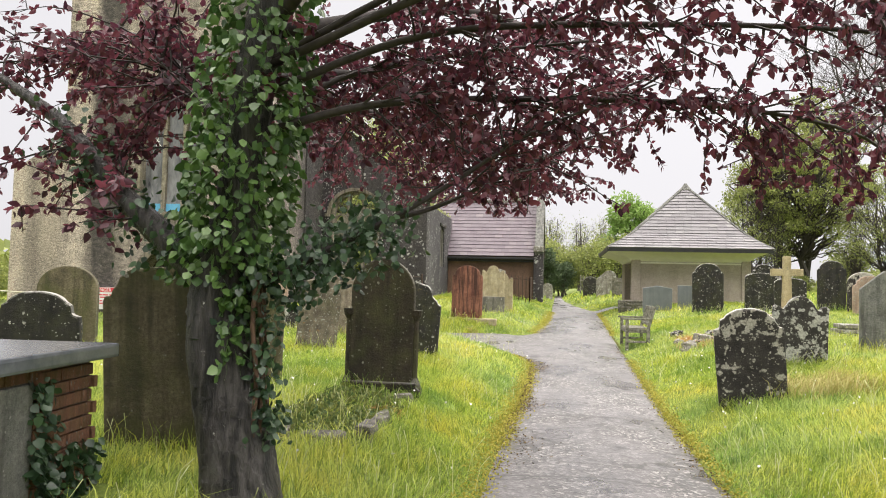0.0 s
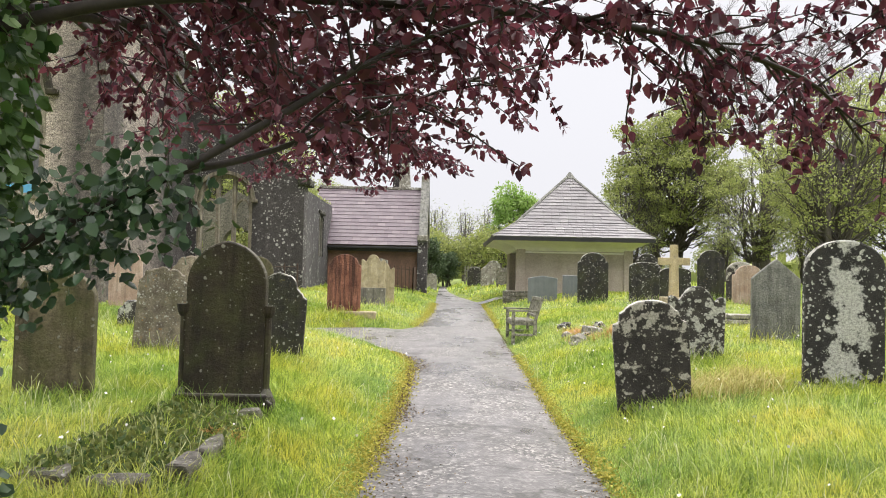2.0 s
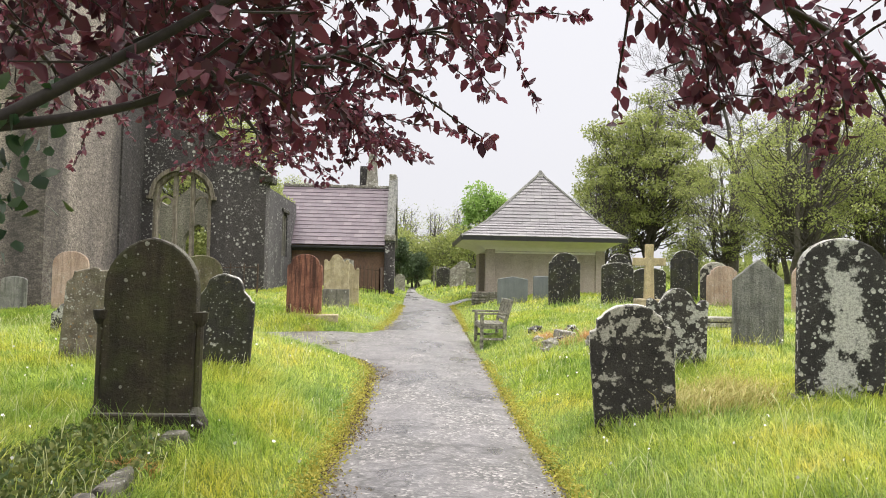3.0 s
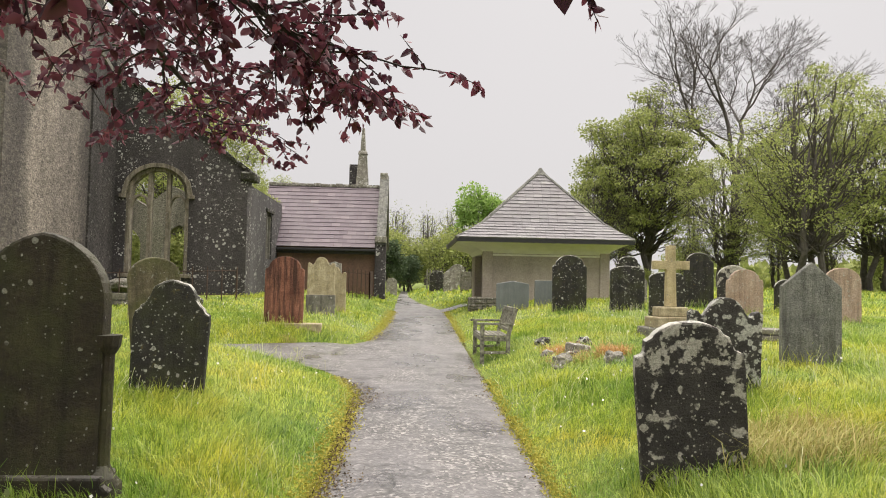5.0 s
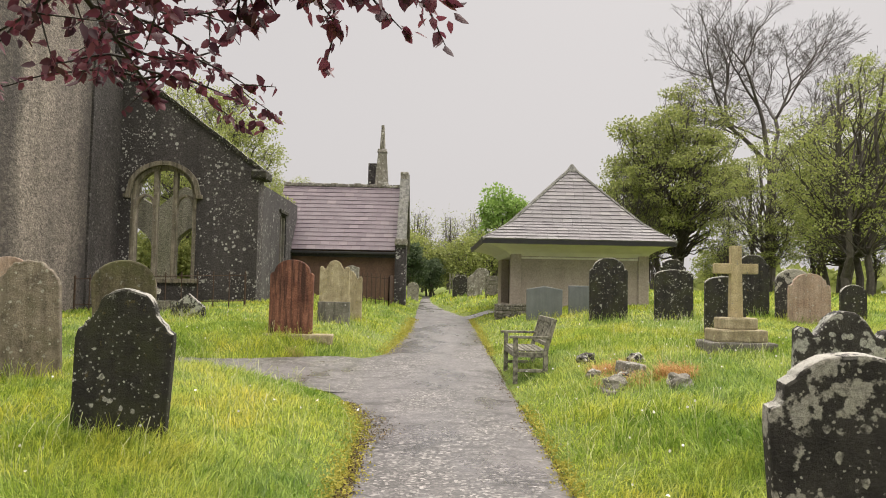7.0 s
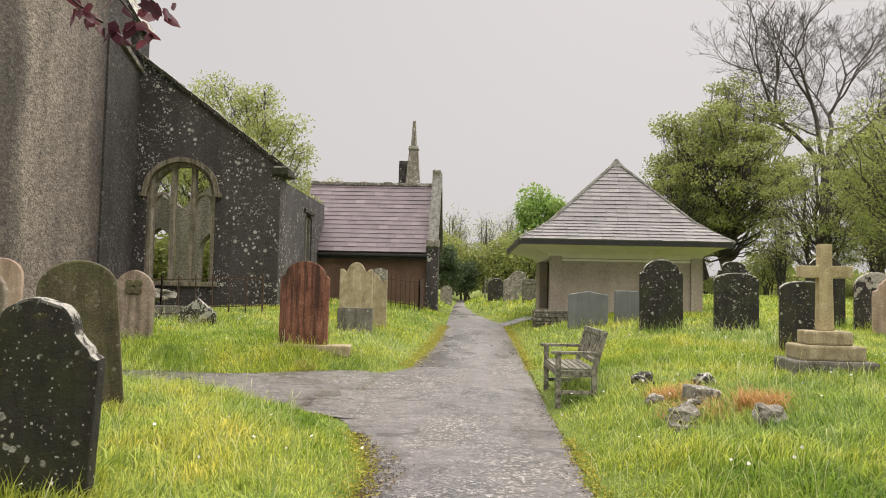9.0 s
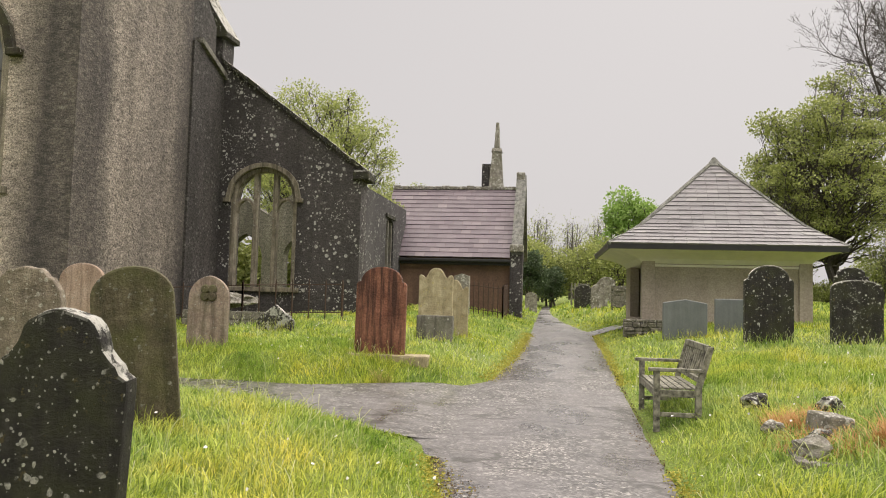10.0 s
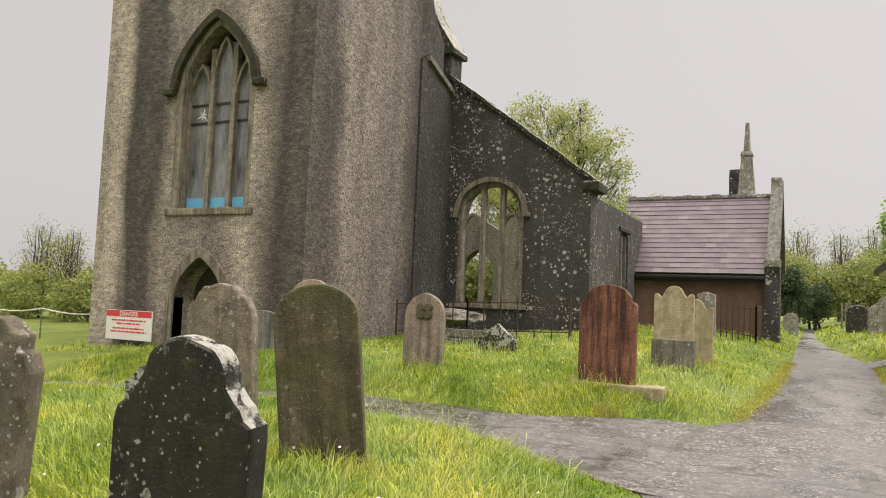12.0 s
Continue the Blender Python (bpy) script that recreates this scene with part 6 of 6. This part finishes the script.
# ---- grass ----
def cell_random(x, y, size, salt):
    """A fixed random number for each tuft-sized cell of the ground."""
    v = np.sin(np.floor(x / size) * 127.1 + np.floor(y / size) * 311.7 + salt) * 43758.5453
    return v - np.floor(v)


def grass(name, count, xr, yr, height, width, material, seed, keep, lean=0.7, tuft=0.13):
    """Blades in tufts that fall over to one side, in three bent pieces each."""
    nr = np.random.default_rng(seed)
    x, y = nr.uniform(*xr, count), nr.uniform(*yr, count)
    k = keep(x, y, nr)
    x, y = x[k], y[k]
    n = len(x)
    z = ground_z(x, y) - 0.01
    jx, jy = x + nr.normal(0, tuft * 0.25, n), y + nr.normal(0, tuft * 0.25, n)
    one, two = cell_random(jx, jy, tuft, 1.0), cell_random(jx, jy, tuft, 7.0)
    broad = 0.5 + 0.5 * np.sin(x * 2.3 + 1.9 * np.sin(y * 1.3)) * np.sin(y * 1.7 + 0.8 * np.sin(x * 2.9))
    off = np.maximum(left_edge(y) - x, 0) + np.maximum(x - right_edge(y), 0)
    h = height * (0.5 + 0.5 * broad + 0.6 * one) * nr.uniform(0.45, 1.2, n) * np.clip(0.3 + off * 0.9, 0.3, 1.0)
    ang = 2.2 * np.sin(x * 0.9 + y * 0.7) + 3.0 * (two - 0.5) + nr.normal(0, 0.9, n)
    turn = ang + nr.uniform(0.5, 2.6, n)
    d = np.stack([np.cos(ang), np.sin(ang), np.zeros(n)], 1)
    s = np.stack([np.cos(turn), np.sin(turn), np.zeros(n)], 1)
    P = np.stack([x, y, z], 1)
    w = (width * nr.uniform(0.6, 1.4, n))[:, None]
    b = (h * lean * nr.uniform(0.2, 1.6, n))[:, None]
    H = np.stack([np.zeros(n), np.zeros(n), h], 1)
    tip = P + d * b * 1.15 + H * nr.uniform(0.6, 1.0, n)[:, None]
    V = np.stack([P - s * w, P + s * w, P + d * b * 0.4 + H * 0.6 + s * w * 0.8, P + d * b * 0.4 + H * 0.6 - s * w * 0.8, tip], 1).reshape(-1, 3)
    i = np.arange(n)[:, None] * 5
    T = np.concatenate([i + [0, 1, 2], i + [0, 2, 3], i + [3, 2, 4]])
    return np_mesh(name, V, T, material)


def on_turf(x, y):
    mid, half = branch(x)
    on_side = (np.abs(y - mid) < half + 0.05) & (x < -0.8) | (np.abs(y - 31.05) < 0.8) & (x > 1) & (x < 3)
    ok = ((x < left_edge(y) - 0.02) | (x > right_edge(y) + 0.02)) & ~on_side
    ok &= ~((x > TX0 - 0.1) & (x < TX1 + 0.1) & (y > TY0 - 0.05))
    ok &= ~((x > -10.3) & (x < -5.3) & (y > GY - 0.1)) & ~((x > 2.6) & (x < 7) & (y > SY - 0.05) & (y < SY + 4.3))
    ok &= ~((x > -4.2) & (x < -2.45) & (y < 4.2))
    return ok


def near(x, y, nr):
    bed = (x > -2.55) & (x < -1.7) & (y > 6.1) & (y < 8.5)
    return on_turf(x, y) & (~bed | (nr.random(len(x)) < 0.25)) & (np.abs(x) < 1.6 + 0.85 * y + nr.exponential(1.1, len(x)))


def middle(x, y, nr):
    return on_turf(x, y) & (np.abs(x) < 2 + (y - 2) * 0.75)


tagged(grass("grass", 420000, (-9.0, 9.0), (2.0, 12.0), 0.15, 0.0034, BLADE, 1, near), "long wet bright green grass beside the path", "grass", kind="stuff")
tagged(grass("grass", 330000, (-13, 11), (11.5, 22.0), 0.13, 0.0052, BLADE, 2, middle, 0.7, 0.16), "long bright green grass round the graves", "grass", kind="stuff")
tagged(grass("grass", 110000, (-20, 18), (21.5, 36.0), 0.12, 0.01, BLADE, 3, middle, 0.7, 0.25), "bright green grass up to the buildings", "grass", kind="stuff")
tagged(grass("grass", 36000, (-32, 30), (33, 58.0), 0.2, 0.03, BLADE, 4, lambda x, y, nr: on_turf(x, y), 0.6, 0.4), "green grass at the far end of the churchyard", "grass", kind="stuff")


def foot_grass():
    """Longer uncut grass close round the foot of each stone."""
    nr = np.random.default_rng(90)
    xs, ys = [], []
    for x, y, w, rz in STONES:
        if y > 28 or x < -9:
            continue
        n = 150
        u, s = nr.uniform(-0.6, 0.6, n) * w, nr.choice([-1, 1], n) * (0.09 + np.abs(nr.normal(0, 0.07, n)))
        c, q = math.cos(radians(rz)), math.sin(radians(rz))
        xs.append(x + u * c - s * q)
        ys.append(y + u * q + s * c)
    X, Y = np.concatenate(xs), np.concatenate(ys)
    n = len(X)
    h = nr.uniform(0.12, 0.32, n)
    a = nr.uniform(0, 2 * np.pi, n)
    P = np.stack([X, Y, ground_z(X, Y) - 0.01], 1)
    d = np.stack([np.cos(a), np.sin(a), np.zeros(n)], 1)
    s = np.stack([-np.sin(a + 1), np.cos(a + 1), np.zeros(n)], 1) * 0.0045
    H = np.stack([np.zeros(n), np.zeros(n), h], 1)
    b = (h * nr.uniform(0.1, 0.7, n))[:, None]
    V = np.stack([P - s, P + s, P + d * b * 0.35 + H * 0.6 + s * 0.7, P + d * b * 0.35 + H * 0.6 - s * 0.7, P + d * b + H * 0.95], 1).reshape(-1, 3)
    i = np.arange(n)[:, None] * 5
    return np_mesh("long_grass", V, np.concatenate([i + [0, 1, 2], i + [0, 2, 3], i + [3, 2, 4]]), BLADE)


tagged(foot_grass(), "long uncut grass round the feet of the gravestones", "grass", kind="stuff")


def stalks():
    """Pale flowering grass stems standing above the turf."""
    nr = np.random.default_rng(91)
    n = 5000
    x, y = nr.uniform(-7, 8, n), nr.uniform(3, 24, n)
    k = on_turf(x, y) & (np.sin(x * 1.7 + 2 * np.sin(y * 0.8)) > -0.3)
    x, y = x[k], y[k]
    n = len(x)
    h = nr.uniform(0.16, 0.36, n)
    a = nr.uniform(0, 2 * np.pi, n)
    P = np.stack([x, y, ground_z(x, y)], 1)
    lean = np.stack([np.cos(a), np.sin(a), np.zeros(n)], 1) * (h * nr.uniform(0.1, 0.6, n))[:, None]
    s = np.stack([np.ones(n), np.zeros(n), np.zeros(n)], 1) * 0.0015
    H = np.stack([np.zeros(n), np.zeros(n), h], 1)
    V = np.stack([P - s, P + s, P + lean * 0.4 + H * 0.7 + s, P + lean * 0.4 + H * 0.7 - s, P + lean + H + s * 2.2, P + lean + H - s * 2.2], 1).reshape(-1, 3)
    i = np.arange(n)[:, None] * 6
    return np_mesh("grass_stalks", V, np.concatenate([i + [0, 1, 2], i + [0, 2, 3], i + [3, 2, 4], i + [3, 4, 5]]), STALK)


STALK = leaf_mat("pale_grass_stem", (0.5, 0.55, 0.22), (0.72, 0.72, 0.45), 0.6, 0.3)
tagged(stalks(), "pale flowering grass stems above the turf", "grass", kind="stuff")


def patch(cx, cy, r):
    return lambda x, y, nr: (np.hypot((x - cx), (y - cy)) < r * (0.5 + 0.6 * nr.random(len(x))))


for k, (cx, cy, r, n, h) in enumerate(((3.15, 9.9, 0.75, 1500, 0.3), (2.75, 15.5, 0.5, 450, 0.13), (3.35, 15.3, 0.3, 450, 0.22), (2.75, 16.4, 0.3, 350, 0.2), (-2.3, 19.75, 0.2, 90, 0.16), (-1.75, 7.6, 0.16, 300, 0.1))):
    tagged(grass("dry_grass", n * 3, (cx - r, cx + r), (cy - r, cy + r), h, 0.004, STRAW if k in (0, 4) else DRY, 40 + k, patch(cx, cy, r), 0.9), "tuft of dry rust-coloured grass", "grass", kind="stuff")


def bed_weeds():
    nr = np.random.default_rng(77)
    n = 6000
    x, y = nr.uniform(-2.6, -1.62, n), nr.uniform(6.0, 8.6, n)
    P = np.stack([x, y, ground_z(x, y) + nr.uniform(0.0, 0.08, n)], 1)
    V, T = cards(P, nr.normal(size=(n, 3)) + [0, 0, 0.4], 0.05, nr, 0.2, 0.7)
    return np_mesh("low_weeds", V, T, WEED)


tagged(bed_weeds(), "low dark creeping weeds covering the kerbed grave", "weeds", kind="stuff")


def edge_litter():
    """Mossy tufts and fallen leaves along the path's edges."""
    nr = np.random.default_rng(78)
    n = 16000
    y = nr.uniform(2.5, 30, n)
    y = np.where((y > 15.6) & (y < 20.8), y - 8, y)
    left = nr.random(n) < 0.6
    x = np.where(left, left_edge(y) + nr.normal(-0.03, 0.08, n), right_edge(y) + nr.normal(0.04, 0.05, n))
    P = np.stack([x, y, ground_z(x, y) + 0.02 + nr.uniform(0, 0.03, n)], 1)
    V, T = cards(P, nr.normal(size=(n, 3)) * [1, 1, 0.5] + [0, 0, 0.25], 0.032, nr, 0.2, 0.5)
    return np_mesh("edge_litter", V, T, MOSSY)


MOSSY = leaf_mat("edge_moss", (0.24, 0.24, 0.03), (0.5, 0.44, 0.09), 0.8, 0.3)
tagged(edge_litter(), "yellow moss and short grass creeping over the path edge", "grass", kind="stuff")


def wall_plants():
    """Grass and small weeds rooted along the broken wall tops."""
    nr = np.random.default_rng(82)
    n = 650
    y = nr.uniform(30.8, 36.9, n)
    P = np.stack([-5.75 + nr.normal(0, 0.14, n), y, 5.08 + nr.uniform(0, 0.12, n)], 1)
    m = 110
    u = nr.uniform(0.55, 1.0, m)
    Q = np.stack([-10.1 + 4.7 * u, 30.3 + nr.normal(0, 0.15, m), 9.05 - 3.5 * u + nr.uniform(0, 0.08, m)], 1)
    R = np.concatenate([P, Q])
    V, T = cards(R, nr.normal(size=(len(R), 3)) * 0.5 + [0, 0, 0.8], 0.13, nr, 0.2, 0.35)
    return np_mesh("wall_plants", V, T, OLIVE)


tagged(wall_plants(), "grass and weeds growing on the ruined wall tops", "weeds", kind="stuff")


def leaf_litter():
    """Dark soil crumbs and fallen leaves where turf meets the path."""
    nr = np.random.default_rng(81)
    n = 5200
    y = np.concatenate([np.clip(nr.normal(11.5, 2.2, n), 5, 15.6), nr.uniform(3, 24, n // 3)])
    m = len(y)
    left = np.arange(m) < n
    side = np.abs(nr.normal(0, 0.11, m)) * (0.6 + 1.1 * np.clip(np.sin(y * 1.9) + np.sin(y * 0.83 + 1), 0, 2))
    x = np.where(left, left_edge(y) + side - 0.04, right_edge(y) - side * 0.5 + 0.03)
    P = np.stack([x, y, path_z(y) + 0.03 + nr.uniform(0, 0.012, m)], 1)
    V, T = cards(P, nr.normal(size=(m, 3)) * [1, 1, 0.25], 0.021, nr, 0.2, 0.6)
    return np_mesh("leaf_litter", V, T, LITTER)


LITTER = leaf_mat("leaf_litter", (0.025, 0.018, 0.01), (0.22, 0.15, 0.06), 0.8, 0.1)
tagged(leaf_litter(), "dark soil and fallen leaves along the path edge", "leaves", kind="stuff")


def flowers():
    nr = np.random.default_rng(79)
    n = 900
    x, y = nr.uniform(-8, 9, n), nr.uniform(5, 26, n)
    k = on_turf(x, y)
    x, y = x[k], y[k]
    P = np.stack([x, y, ground_z(x, y) + 0.16], 1)
    V, T = cards(P, nr.normal(size=(len(x), 3)), 0.028, nr, 0.2, 0.9)
    return np_mesh("small_flowers", V, T, SIGN_WHITE)


tagged(flowers(), "scattered small white flower heads in the grass", "flowers", kind="stuff")


def tomb_ivy():
    nr = np.random.default_rng(80)
    n = 420
    u, zz = nr.normal(0.27, 0.05, n), nr.uniform(-0.1, 0.7, n)
    low = nr.random(n) < 0.55
    u, zz = np.where(low, nr.uniform(0.3, 0.85, n), u), np.where(low, nr.uniform(-0.1, 0.3, n), zz)
    L = np.stack([nr.uniform(0.43, 0.5, n), u, zz], 1)
    V, T = cards(L, nr.normal(size=(n, 3)) * 0.4 + [0.4, 0, -0.7], 0.055, nr, 0.15, 0.9)
    return np_mesh("ivy_leaves", V, T, DARK_IVY, tomb)


tagged(tomb_ivy(), kind="stuff")
